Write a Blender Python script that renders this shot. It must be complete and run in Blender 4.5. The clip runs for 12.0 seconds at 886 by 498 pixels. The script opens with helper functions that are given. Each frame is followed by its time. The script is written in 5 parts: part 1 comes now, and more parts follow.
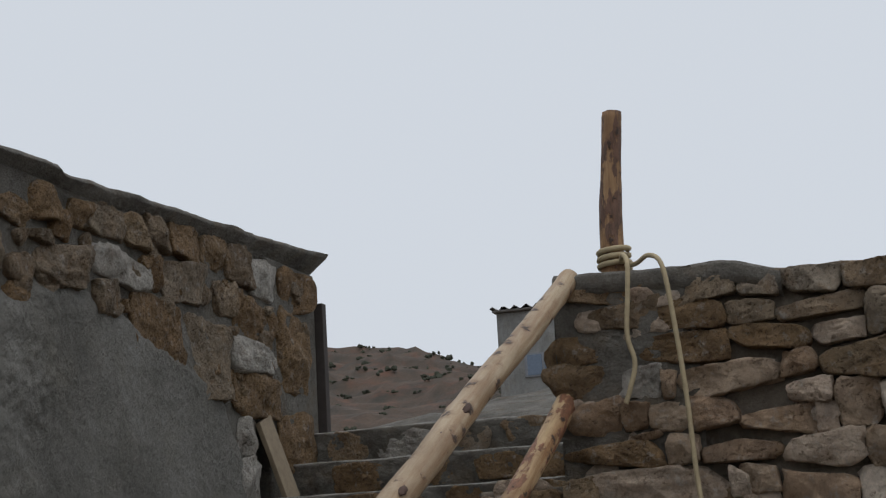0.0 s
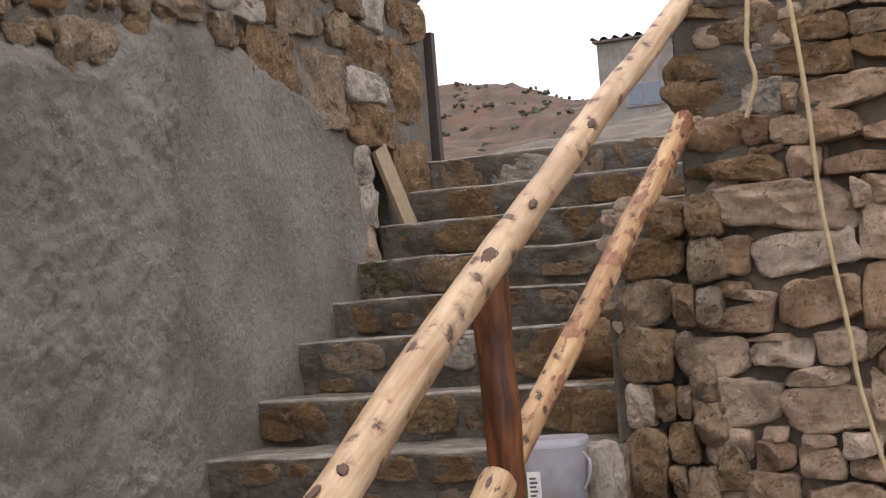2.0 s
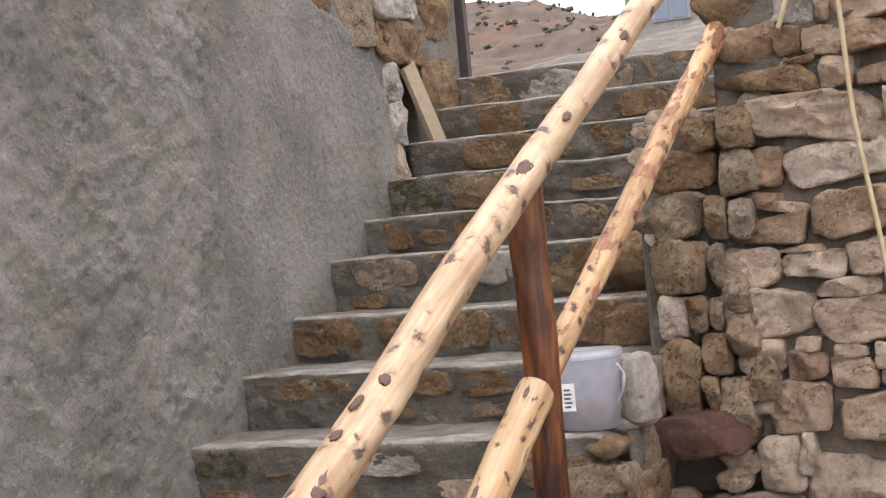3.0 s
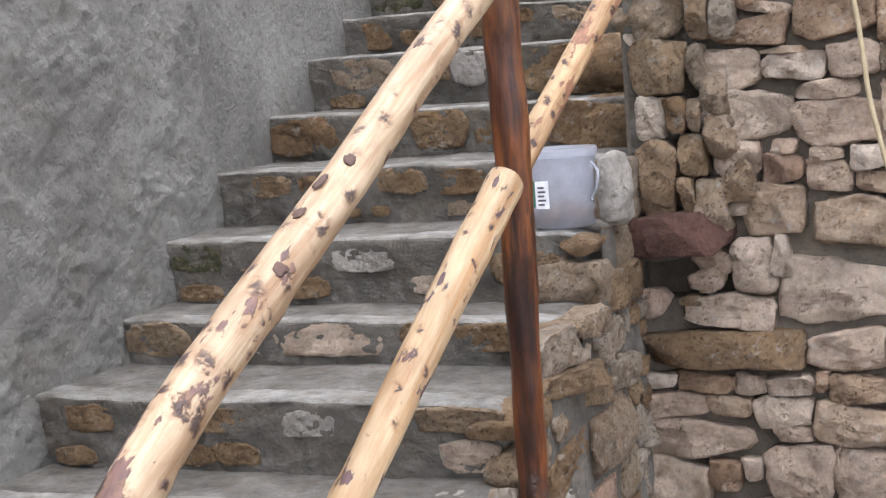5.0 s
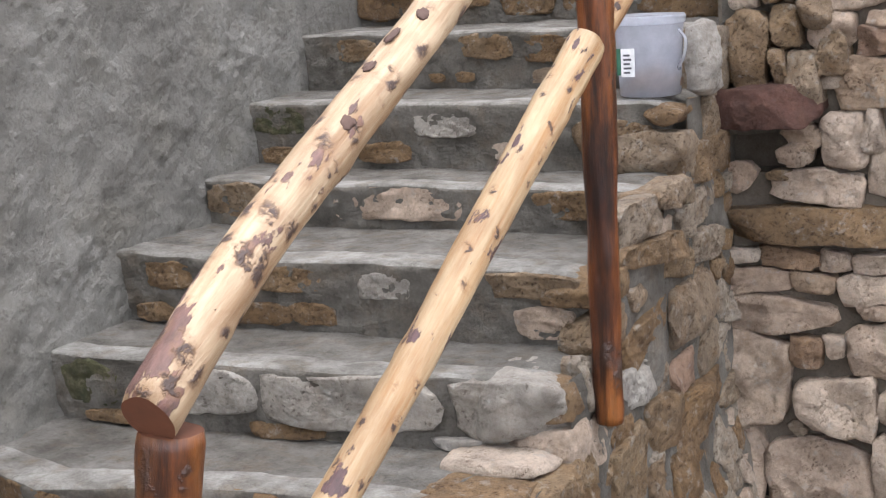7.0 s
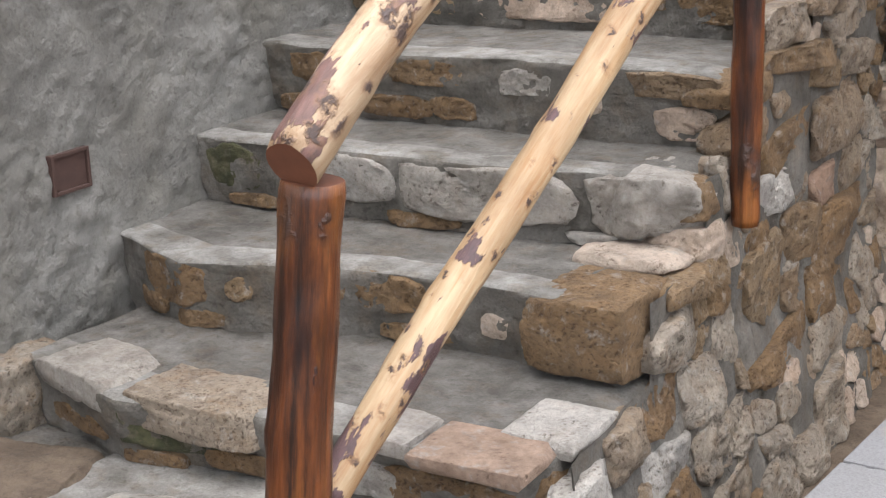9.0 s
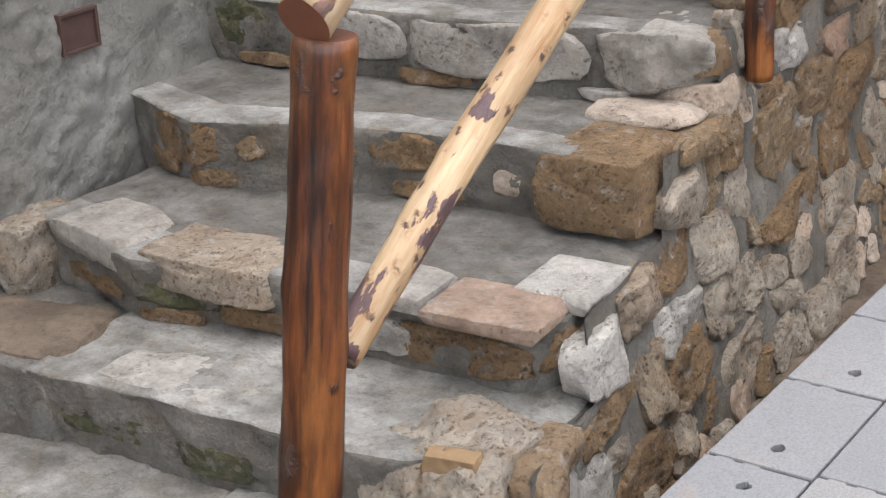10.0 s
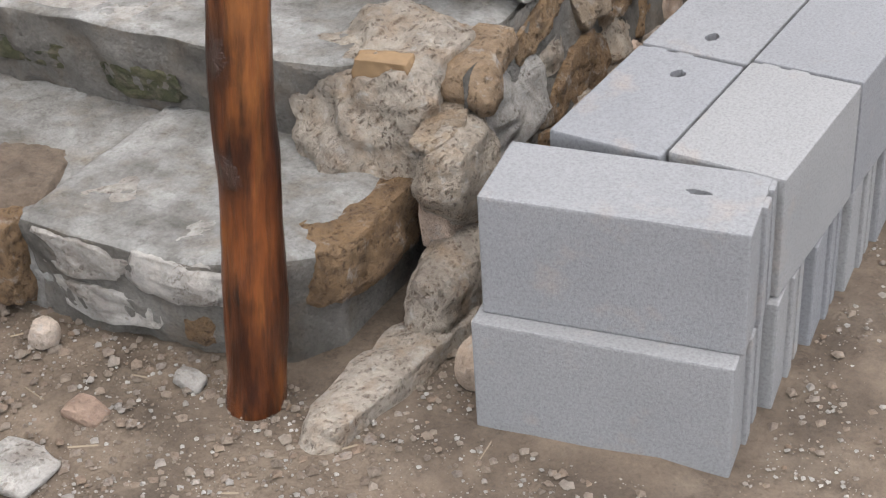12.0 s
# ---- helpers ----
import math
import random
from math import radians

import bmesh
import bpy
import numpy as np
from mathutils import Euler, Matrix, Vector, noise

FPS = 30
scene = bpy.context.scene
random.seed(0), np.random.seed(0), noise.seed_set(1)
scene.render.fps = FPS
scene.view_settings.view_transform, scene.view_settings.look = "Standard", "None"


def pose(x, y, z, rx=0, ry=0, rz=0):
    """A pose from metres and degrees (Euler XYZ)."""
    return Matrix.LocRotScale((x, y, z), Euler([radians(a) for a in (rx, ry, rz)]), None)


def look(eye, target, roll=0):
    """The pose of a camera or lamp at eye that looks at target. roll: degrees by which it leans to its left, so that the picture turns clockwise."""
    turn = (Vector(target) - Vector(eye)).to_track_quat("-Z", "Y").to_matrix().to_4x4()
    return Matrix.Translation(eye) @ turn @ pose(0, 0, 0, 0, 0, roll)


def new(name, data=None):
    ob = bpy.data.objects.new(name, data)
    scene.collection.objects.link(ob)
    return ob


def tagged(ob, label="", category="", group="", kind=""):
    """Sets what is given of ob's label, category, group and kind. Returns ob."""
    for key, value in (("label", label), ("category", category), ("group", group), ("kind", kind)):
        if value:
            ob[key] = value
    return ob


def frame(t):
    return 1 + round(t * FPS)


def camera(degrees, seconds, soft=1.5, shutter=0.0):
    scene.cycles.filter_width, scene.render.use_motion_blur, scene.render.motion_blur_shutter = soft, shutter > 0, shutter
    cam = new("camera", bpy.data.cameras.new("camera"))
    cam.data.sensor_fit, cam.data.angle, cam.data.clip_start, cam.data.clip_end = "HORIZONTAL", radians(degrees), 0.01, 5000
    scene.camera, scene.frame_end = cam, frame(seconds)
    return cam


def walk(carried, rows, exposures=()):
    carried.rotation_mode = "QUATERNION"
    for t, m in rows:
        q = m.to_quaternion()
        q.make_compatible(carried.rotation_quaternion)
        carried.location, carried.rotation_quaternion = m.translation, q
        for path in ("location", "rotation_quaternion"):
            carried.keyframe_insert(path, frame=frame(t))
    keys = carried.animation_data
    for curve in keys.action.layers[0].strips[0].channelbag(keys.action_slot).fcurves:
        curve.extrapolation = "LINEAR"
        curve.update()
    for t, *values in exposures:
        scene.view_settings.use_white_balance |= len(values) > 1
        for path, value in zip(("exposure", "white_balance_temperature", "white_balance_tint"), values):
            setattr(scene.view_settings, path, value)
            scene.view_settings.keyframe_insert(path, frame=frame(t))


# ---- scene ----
cam = camera(31.4, 12.0, soft=1.2)
PATH = [
    (0, (3.031, -1.233, 2.201), (2.433, 0.629, 2.618), -3.2),
    (0.5, (3.023, -1.248, 2.186), (2.36, 0.602, 2.56), -3.6),
    (1, (3.006, -1.255, 2.169), (2.291, 0.59, 2.461), -4.0),
    (1.5, (2.997, -1.267, 2.162), (2.253, 0.581, 2.339), -4.0),
    (2, (2.969, -1.286, 2.151), (2.222, 0.567, 2.247), -4.3),
    (2.5, (2.95, -1.292, 2.146), (2.193, 0.558, 2.19), -5.2),
    (3, (2.954, -1.318, 2.138), (2.17, 0.521, 2.135), -5.0),
    (3.2, (2.956, -1.317, 2.142), (2.162, 0.518, 2.12), -5.3),
    (4.8, (2.99, -1.298, 2.081), (2.212, 0.532, 1.868), -4.2),
    (5, (2.981, -1.295, 2.068), (2.2, 0.531, 1.834), -4.2),
    (5.5, (2.976, -1.299, 2.061), (2.18, 0.514, 1.776), -3.8),
    (6, (2.978, -1.289, 2.039), (2.168, 0.51, 1.709), -4.2),
    (6.5, (2.988, -1.271, 2.024), (2.143, 0.506, 1.66), -4.1),
    (6.7, (3.002, -1.243, 2.034), (2.138, 0.522, 1.663), -3.8),
    (8.3, (3.014, -1.331, 1.959), (2.031, 0.349, 1.499), -2.5),
    (8.5, (3.03, -1.305, 1.962), (2.023, 0.353, 1.473), -2.9),
    (9, (3.03, -1.305, 1.927), (2.005, 0.314, 1.353), -2.1),
    (9.5, (3.025, -1.308, 1.914), (2.007, 0.28, 1.248), -2.3),
    (10, (3.026, -1.312, 1.92), (2.016, 0.247, 1.18), -2.7),
    (10.5, (3.027, -1.317, 1.915), (2.037, 0.216, 1.096), -3.0),
    (11, (3.022, -1.332, 1.878), (2.054, 0.17, 0.98), -3.4),
    (11.5, (3.021, -1.337, 1.838), (2.1, 0.128, 0.835), -4.1),
    (11.6, (3.018, -1.331, 1.819), (2.111, 0.123, 0.789), -4.0),
    (12, (3.024, -1.328, 1.783), (2.172, 0.097, 0.668), -4.0),
]
walk(cam, [(t, look(eye, target, roll)) for t, eye, target, roll in PATH],
     [(0, -0.12, 6500, 10), (0.9, -0.12, 6500, 10), (1.5, 0.68, 7150, 21), (2.0, 1.2, 7300, 22), (2.5, 1.6, 7250, 22), (3.2, 1.86, 6950, 19), (5, 2.02, 6300, 16), (8.5, 2.02, 6550, 15), (12, 2.02, 6450, 14)])

# ---- exposure, world, sun ----
world = bpy.data.worlds.new("overcast_sky")
scene.world = world
world.use_nodes = True
wn = world.node_tree
wbg = wn.nodes["Background"]
sky = wn.nodes.new("ShaderNodeTexSky")
sky.sky_type = "NISHITA"
sky.sun_disc = False
sky.sun_elevation, sky.sun_rotation = radians(79), radians(133)
sky.dust_density, sky.air_density = 4.0, 1.0
sat = wn.nodes.new("ShaderNodeHueSaturation")
sat.inputs["Saturation"].default_value = 0.12
grey = wn.nodes.new("ShaderNodeMix")
grey.data_type = "RGBA"
grey.inputs[0].default_value = 0.9
grey.inputs[7].default_value = (7.2, 7.75, 8.5, 1)
wn.links.new(sky.outputs[0], sat.inputs["Color"])
wn.links.new(sat.outputs[0], grey.inputs[6])
wn.links.new(grey.outputs[2], wbg.inputs[0])
wbg.inputs[1].default_value = 0.1
sun_data = bpy.data.lights.new("sun", "SUN")
sun_data.energy, sun_data.angle, sun_data.color = 0.75, radians(45), (1, 0.97, 0.93)
sun = new("sun", sun_data)
sun.matrix_world = look((2.2, 0.9, 9), (1, 2, 0))

# ---- materials ----


def nodes_of(name):
    m = bpy.data.materials.new(name)
    m.use_nodes = True
    return m, m.node_tree, m.node_tree.nodes["Principled BSDF"]


def add(nt, kind, **inputs):
    n = nt.nodes.new(kind)
    for key, value in inputs.items():
        n.inputs[key.replace("_", " ")].default_value = value
    return n


def ramp(nt, source, stops):
    r = nt.nodes.new("ShaderNodeValToRGB")
    while len(r.color_ramp.elements) < len(stops):
        r.color_ramp.elements.new(0.5)
    for e, (p, c) in zip(r.color_ramp.elements, stops):
        e.position, e.color = p, (*c, 1) if len(c) == 3 else c
    nt.links.new(source, r.inputs[0])
    return r.outputs[0]


def mixed(nt, a, b, fac, mode="MIX"):
    n = nt.nodes.new("ShaderNodeMix")
    n.data_type, n.blend_type = "RGBA", mode
    for sock, v in ((0, fac), (6, a), (7, b)):
        if hasattr(v, "is_output"):
            nt.links.new(v, n.inputs[sock])
        else:
            n.inputs[sock].default_value = v if sock == 0 else (*v, 1)
    return n.outputs[2]


def noise_of(nt, co, scale, detail=6, rough=0.6, stretch=None):
    if stretch:
        mp = nt.nodes.new("ShaderNodeMapping")
        mp.inputs["Scale"].default_value = stretch
        nt.links.new(co, mp.inputs[0])
        co = mp.outputs[0]
    n = add(nt, "ShaderNodeTexNoise", Scale=scale, Detail=detail, Roughness=rough)
    nt.links.new(co, n.inputs["Vector"])
    return n.outputs[0]


def bumped(nt, shader, heights):
    last = None
    for h, strength, dist in heights:
        b = add(nt, "ShaderNodeBump", Strength=strength, Distance=dist)
        nt.links.new(h, b.inputs["Height"])
        if last:
            nt.links.new(last, b.inputs["Normal"])
        last = b.outputs[0]
    nt.links.new(last, shader.inputs["Normal"])


def place_of(nt):
    co = nt.nodes.new("ShaderNodeTexCoord")
    info = nt.nodes.new("ShaderNodeObjectInfo")
    total = nt.nodes.new("ShaderNodeVectorMath")
    nt.links.new(co.outputs["Object"], total.inputs[0])
    nt.links.new(info.outputs["Location"], total.inputs[1])
    return total.outputs[0]


def stone_material(name, tones, pits=0.5, stain=0.5, rough=0.9, crust=0.45, deep=0.55):
    """Weathered limestone: a tone for each stone, blotches, fine grain and pores."""
    m, nt, sh = nodes_of(name)
    co = place_of(nt)
    info = nt.nodes.new("ShaderNodeObjectInfo")
    isl = nt.nodes.new("ShaderNodeNewGeometry")
    rnd = nt.nodes.new("ShaderNodeMath")
    rnd.operation = "ADD"
    nt.links.new(info.outputs["Random"], rnd.inputs[0])
    nt.links.new(isl.outputs["Random Per Island"], rnd.inputs[1])
    fr = nt.nodes.new("ShaderNodeMath")
    fr.operation = "FRACT"
    nt.links.new(rnd.outputs[0], fr.inputs[0])
    base = ramp(nt, fr.outputs[0], [(i / (len(tones) - 1), t) for i, t in enumerate(tones)])
    big = ramp(nt, noise_of(nt, co, 9, 6, 0.7), [(0.32, (deep, deep * 0.94, deep * 0.88)), (0.5, (0.84, 0.82, 0.79)), (0.68, (1.1, 1.08, 1.04))])
    col = mixed(nt, base, big, 1.0, "MULTIPLY")
    ochre = ramp(nt, noise_of(nt, co, 13, 5, 0.65), [(0.5, (0, 0, 0)), (0.7, (stain, stain, stain))])
    col = mixed(nt, col, (0.27, 0.155, 0.065), ochre)
    lichen = ramp(nt, noise_of(nt, co, 24, 6, 0.7), [(0.56, (0, 0, 0)), (0.68, (crust,) * 3)])
    col = mixed(nt, col, (0.47, 0.455, 0.42), lichen)
    fine = noise_of(nt, co, 55, 8, 0.78)
    grain = ramp(nt, fine, [(0.3, (0.6, 0.58, 0.56)), (0.5, (1.0, 1.0, 1.0)), (0.7, (1.2, 1.2, 1.2))])
    col = mixed(nt, col, grain, 0.75, "MULTIPLY")
    warp = mixed(nt, co, noise_of(nt, co, 22, 4), 0.1, "ADD")
    vor = add(nt, "ShaderNodeTexVoronoi", Scale=62.0, Randomness=1.0)
    nt.links.new(warp, vor.inputs["Vector"])
    pore = ramp(nt, vor.outputs["Distance"], [(0.1, (0, 0, 0)), (0.4, (1, 1, 1))])
    where = ramp(nt, noise_of(nt, co, 12, 4), [(0.3 + 0.26 * pits, (0, 0, 0)), (0.42 + 0.26 * pits, (1, 1, 1))])
    pore = mixed(nt, pore, where, 1.0, "LIGHTEN")
    dark = mixed(nt, col, (0.48, 0.43, 0.39), 1.0, "MULTIPLY")
    col = mixed(nt, dark, col, pore)
    nt.links.new(col, sh.inputs["Base Color"])
    sh.inputs["Roughness"].default_value = rough
    bumped(nt, sh, [(noise_of(nt, co, 18, 8, 0.72), 1.0, 0.035), (fine, 0.9, 0.012), (pore, 0.8, 0.012)])
    return m


def cement_material(name, light, dark, warm=(0.25, 0.21, 0.15), patch=0.35, scale=3.0, lumps=0.5, run=(1.5, 1.5, 0.5), drips=0.8, grit=0.7):
    m, nt, sh = nodes_of(name)
    co = place_of(nt)
    blot = noise_of(nt, co, scale, 7, 0.62)
    col = mixed(nt, dark, light, ramp(nt, blot, [(0.34, (0, 0, 0)), (0.66, (1, 1, 1))]))
    sand = ramp(nt, noise_of(nt, co, scale * 1.7, 5, 0.6), [(0.5, (0, 0, 0)), (0.75, (patch,) * 3)])
    col = mixed(nt, col, warm, sand)
    streak = ramp(nt, noise_of(nt, co, 5, 6, 0.65, run), [(0.35, (0.58, 0.57, 0.55)), (0.65, (1.0, 1.0, 1.0))])
    col = mixed(nt, col, streak, drips, "MULTIPLY")
    spots = ramp(nt, noise_of(nt, co, 30, 5, 0.7), [(0.3, (0.62, 0.6, 0.57)), (0.45, (1, 1, 1)), (0.66, (1.1, 1.1, 1.1))])
    col = mixed(nt, col, spots, 0.8, "MULTIPLY")
    fine = noise_of(nt, co, 120, 6, 0.75)
    col = mixed(nt, col, ramp(nt, fine, [(0.3, (0.72, 0.72, 0.72)), (0.7, (1.16, 1.16, 1.16))]), grit, "MULTIPLY")
    nt.links.new(col, sh.inputs["Base Color"])
    sh.inputs["Roughness"].default_value = 0.85
    mid = noise_of(nt, co, 24, 8, 0.72)
    bumped(nt, sh, [(mid, min(1, lumps), 0.03 * max(1, lumps)), (fine, 0.55 * grit, 0.004)])
    return m


def log_material(name, wood, dark, bark, amount, gloss=0.5, foot=0.0, knots=1.0, streaks=0.5, spacing=21.0, patches=0.0):
    """Peeled log, along its own z: grain, knots and strips of bark, more of them by foot towards its lower end."""
    m, nt, sh = nodes_of(name)
    co = nt.nodes.new("ShaderNodeTexCoord").outputs["Object"]
    grain = noise_of(nt, co, 46, 8, 0.72, (1, 1, 0.06))
    col = mixed(nt, dark, wood, ramp(nt, grain, [(0.34, (0, 0, 0)), (0.58, (1, 1, 1))]))
    tint = ramp(nt, noise_of(nt, co, 9, 5, 0.65, (1, 1, 0.25)), [(0.33, (1 - streaks, 0.9 - streaks, 0.8 - streaks)), (0.6, (1.12, 1.1, 1.06))])
    col = mixed(nt, col, tint, 0.85, "MULTIPLY")
    if patches:
        gold = ramp(nt, noise_of(nt, co, 11, 5, 0.6, (1, 1, 0.22)), [(0.5, (0, 0, 0)), (0.66, (patches,) * 3)])
        col = mixed(nt, col, (0.31, 0.115, 0.026), gold)
        worn = ramp(nt, noise_of(nt, co, 7, 6, 0.7, (1, 1, 0.3)), [(0.36, (0.22, 0.17, 0.16)), (0.52, (1, 1, 1))])
        col = mixed(nt, col, worn, 0.9, "MULTIPLY")
    strip = noise_of(nt, co, 17, 6, 0.6, (1, 1, 0.38))
    sep = nt.nodes.new("ShaderNodeSeparateXYZ")
    nt.links.new(co, sep.inputs[0])
    low = nt.nodes.new("ShaderNodeMapRange")
    low.inputs["From Min"].default_value, low.inputs["From Max"].default_value = 0.0, 0.8
    low.inputs["To Min"].default_value, low.inputs["To Max"].default_value = foot, 0.0
    nt.links.new(sep.outputs["Z"], low.inputs["Value"])
    both = nt.nodes.new("ShaderNodeMath")
    nt.links.new(strip, both.inputs[0])
    nt.links.new(low.outputs[0], both.inputs[1])
    mask = ramp(nt, both.outputs[0], [(0.64 - amount * 0.35, (0, 0, 0)), (0.66 - amount * 0.35, (1, 1, 1))])
    flake = ramp(nt, noise_of(nt, co, 60, 6, 0.7, (1, 1, 0.3)), [(0.3, (0.45, 0.45, 0.45)), (0.7, (1.5, 1.4, 1.45))])
    col = mixed(nt, col, mixed(nt, bark, flake, 1.0, "MULTIPLY"), mask)
    vor = add(nt, "ShaderNodeTexVoronoi", Scale=spacing, Randomness=1.0)
    mp = nt.nodes.new("ShaderNodeMapping")
    mp.inputs["Scale"].default_value = (1, 1, 0.6)
    nt.links.new(mixed(nt, co, noise_of(nt, co, 40, 4), 0.06, "ADD"), mp.inputs[0])
    nt.links.new(mp.outputs[0], vor.inputs["Vector"])
    knot = ramp(nt, vor.outputs["Distance"], [(0.13 * knots, (1, 1, 1)), (0.24 * knots, (0, 0, 0))])
    halo = ramp(nt, vor.outputs["Distance"], [(0.2 * knots, (0.6, 0.6, 0.6)), (0.38 * knots, (0, 0, 0))])
    col = mixed(nt, col, mixed(nt, dark, (0.7, 0.6, 0.55), 1.0, "MULTIPLY"), halo)
    col = mixed(nt, col, (0.05, 0.028, 0.02), knot)
    nt.links.new(col, sh.inputs["Base Color"])
    sh.inputs["Roughness"].default_value = gloss
    bumped(nt, sh, [(grain, 0.7, 0.008), (mask, 0.6, 0.005), (knot, 0.5, 0.008)])
    return m


def plain(name, colour, rough=0.6, **extra):
    m, nt, sh = nodes_of(name)
    co = place_of(nt)
    v = ramp(nt, noise_of(nt, co, 25, 6, 0.65), [(0.3, (0.75, 0.75, 0.75)), (0.7, (1.15, 1.15, 1.15))])
    nt.links.new(mixed(nt, colour, v, 0.8, "MULTIPLY"), sh.inputs["Base Color"])
    sh.inputs["Roughness"].default_value = rough
    for key, value in extra.items():
        sh.inputs[key.replace("_", " ")].default_value = value
    bumped(nt, sh, [(noise_of(nt, co, 150, 5, 0.7), 0.3, 0.003)])
    return m


def block_material():
    """Grey vibrated concrete: even tone, open sandy grain, faint stains."""
    m, nt, sh = nodes_of("concrete_block")
    co = place_of(nt)
    col = mixed(nt, (0.185, 0.183, 0.18), (0.245, 0.242, 0.236), noise_of(nt, co, 4, 5))
    info = nt.nodes.new("ShaderNodeObjectInfo")
    col = mixed(nt, col, ramp(nt, info.outputs["Random"], [(0, (0.86, 0.87, 0.9)), (1, (1.1, 1.08, 1.05))]), 1.0, "MULTIPLY")
    sand = ramp(nt, noise_of(nt, co, 7, 5, 0.65), [(0.58, (0, 0, 0)), (0.75, (0.4, 0.4, 0.4))])
    col = mixed(nt, col, (0.3, 0.235, 0.18), sand)
    grain = noise_of(nt, co, 170, 5, 0.8)
    col = mixed(nt, col, ramp(nt, grain, [(0.33, (0.65, 0.65, 0.65)), (0.5, (1, 1, 1)), (0.68, (1.2, 1.2, 1.2))]), 0.8, "MULTIPLY")
    nt.links.new(col, sh.inputs["Base Color"])
    sh.inputs["Roughness"].default_value = 0.9
    bumped(nt, sh, [(noise_of(nt, co, 60, 6, 0.75), 0.5, 0.006), (grain, 0.8, 0.004)])
    return m


STONE_TAN = [(0.31, 0.21, 0.115), (0.39, 0.32, 0.24), (0.26, 0.17, 0.09), (0.42, 0.365, 0.3), (0.34, 0.235, 0.14), (0.36, 0.305, 0.245)]
STONE_GREY = [(0.66, 0.545, 0.44), (0.6, 0.465, 0.355), (0.7, 0.605, 0.51), (0.54, 0.41, 0.315), (0.65, 0.53, 0.425), (0.6, 0.455, 0.35)]
STONE_WEATHERED = [(0.25, 0.18, 0.115), (0.33, 0.265, 0.19), (0.21, 0.15, 0.095), (0.29, 0.22, 0.15), (0.36, 0.3, 0.23)]
STONE_BROWN = [(0.225, 0.14, 0.07), (0.31, 0.205, 0.11), (0.255, 0.16, 0.08), (0.34, 0.25, 0.155)]
mat_stone_flank = stone_material("limestone_tan", STONE_TAN, 0.75, 0.5)
mat_stone_wall = stone_material("limestone_grey", STONE_GREY, 0.3, 0.3)
mat_stone_weathered = stone_material("weathered_limestone", STONE_WEATHERED, 0.7, 0.45)
mat_stone_rust = stone_material("rusty_limestone", [(0.5, 0.36, 0.25), (0.42, 0.285, 0.185), (0.55, 0.43, 0.32), (0.38, 0.25, 0.16)], 0.4, 0.45)
mat_stone_brown = stone_material("travertine_brown", STONE_BROWN, 0.9, 0.6)
mat_boulder = stone_material("pitted_boulder", [(0.4, 0.34, 0.27), (0.46, 0.4, 0.33)], 0.9, 0.5)
mat_moss = cement_material("mossy_stone", (0.12, 0.112, 0.05), (0.045, 0.052, 0.018), (0.24, 0.2, 0.14), 0.9, 18, 1.2)
mat_stone_pale = stone_material("pale_limestone", [(0.48, 0.45, 0.41), (0.58, 0.555, 0.51), (0.42, 0.385, 0.34)], 0.3, 0.15)
mat_stone_red = stone_material("reddish_stone", [(0.4, 0.265, 0.19), (0.46, 0.33, 0.25)], 0.1, 0.2)
mat_stone_dark = stone_material("dark_red_stone", [(0.095, 0.042, 0.031), (0.125, 0.056, 0.04)], 0.1, 0.1, crust=0.06)
mat_mortar = cement_material("cement_mortar", (0.245, 0.226, 0.194), (0.12, 0.107, 0.087), (0.19, 0.14, 0.09), 0.8, 5, 1.3, (1, 1, 0.8), 0.6)
mat_tread_pale = cement_material("pale_cement", (0.47, 0.452, 0.415), (0.19, 0.176, 0.15), (0.25, 0.195, 0.13), 0.6, 8, 1.2, (1, 1, 1))
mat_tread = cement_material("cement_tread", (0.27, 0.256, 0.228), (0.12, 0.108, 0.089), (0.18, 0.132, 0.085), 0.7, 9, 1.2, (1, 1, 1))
mat_plaster = cement_material("rough_plaster", (0.315, 0.3, 0.27), (0.175, 0.165, 0.142), (0.27, 0.245, 0.19), 0.4, 2.0, 1.6, (1.0, 0.7, 1.3), 0.35, 0.3)
mat_wall_mortar = cement_material("wall_mortar", (0.215, 0.197, 0.168), (0.115, 0.104, 0.085), (0.17, 0.125, 0.08), 0.7, 4, 1.2, (1, 1, 1), 0.6)
mat_crevice = cement_material("earth_mortar", (0.25, 0.21, 0.165), (0.12, 0.098, 0.075), patch=0.3)
mat_block = block_material()
mat_soil = cement_material("dry_soil", (0.24, 0.178, 0.122), (0.125, 0.09, 0.06), (0.3, 0.235, 0.17), 0.5, 5, 1.0)
mat_log = log_material("peeled_log", (0.41, 0.32, 0.215), (0.29, 0.18, 0.095), (0.12, 0.065, 0.05), -0.06, 0.5, 0.15, 1.25, 0.35)
mat_log_bark = log_material("half_peeled_log", (0.52, 0.37, 0.21), (0.3, 0.16, 0.07), (0.24, 0.115, 0.06), 0.33, 0.6)
mat_post = log_material("stained_log", (0.17, 0.052, 0.014), (0.018, 0.008, 0.005), (0.03, 0.011, 0.007), -0.06, 0.33, 0.0, 1.0, 0.9, 8.5, 0.55)
mat_rope = plain("rope_fibre", (0.42, 0.34, 0.21), 0.9)
mat_wood_end = plain("split_wood", (0.2, 0.125, 0.06), 0.8)
mat_board = plain("grey_board", (0.27, 0.21, 0.14), 0.85)
mat_dark_board = plain("dark_board", (0.05, 0.04, 0.035), 0.8)
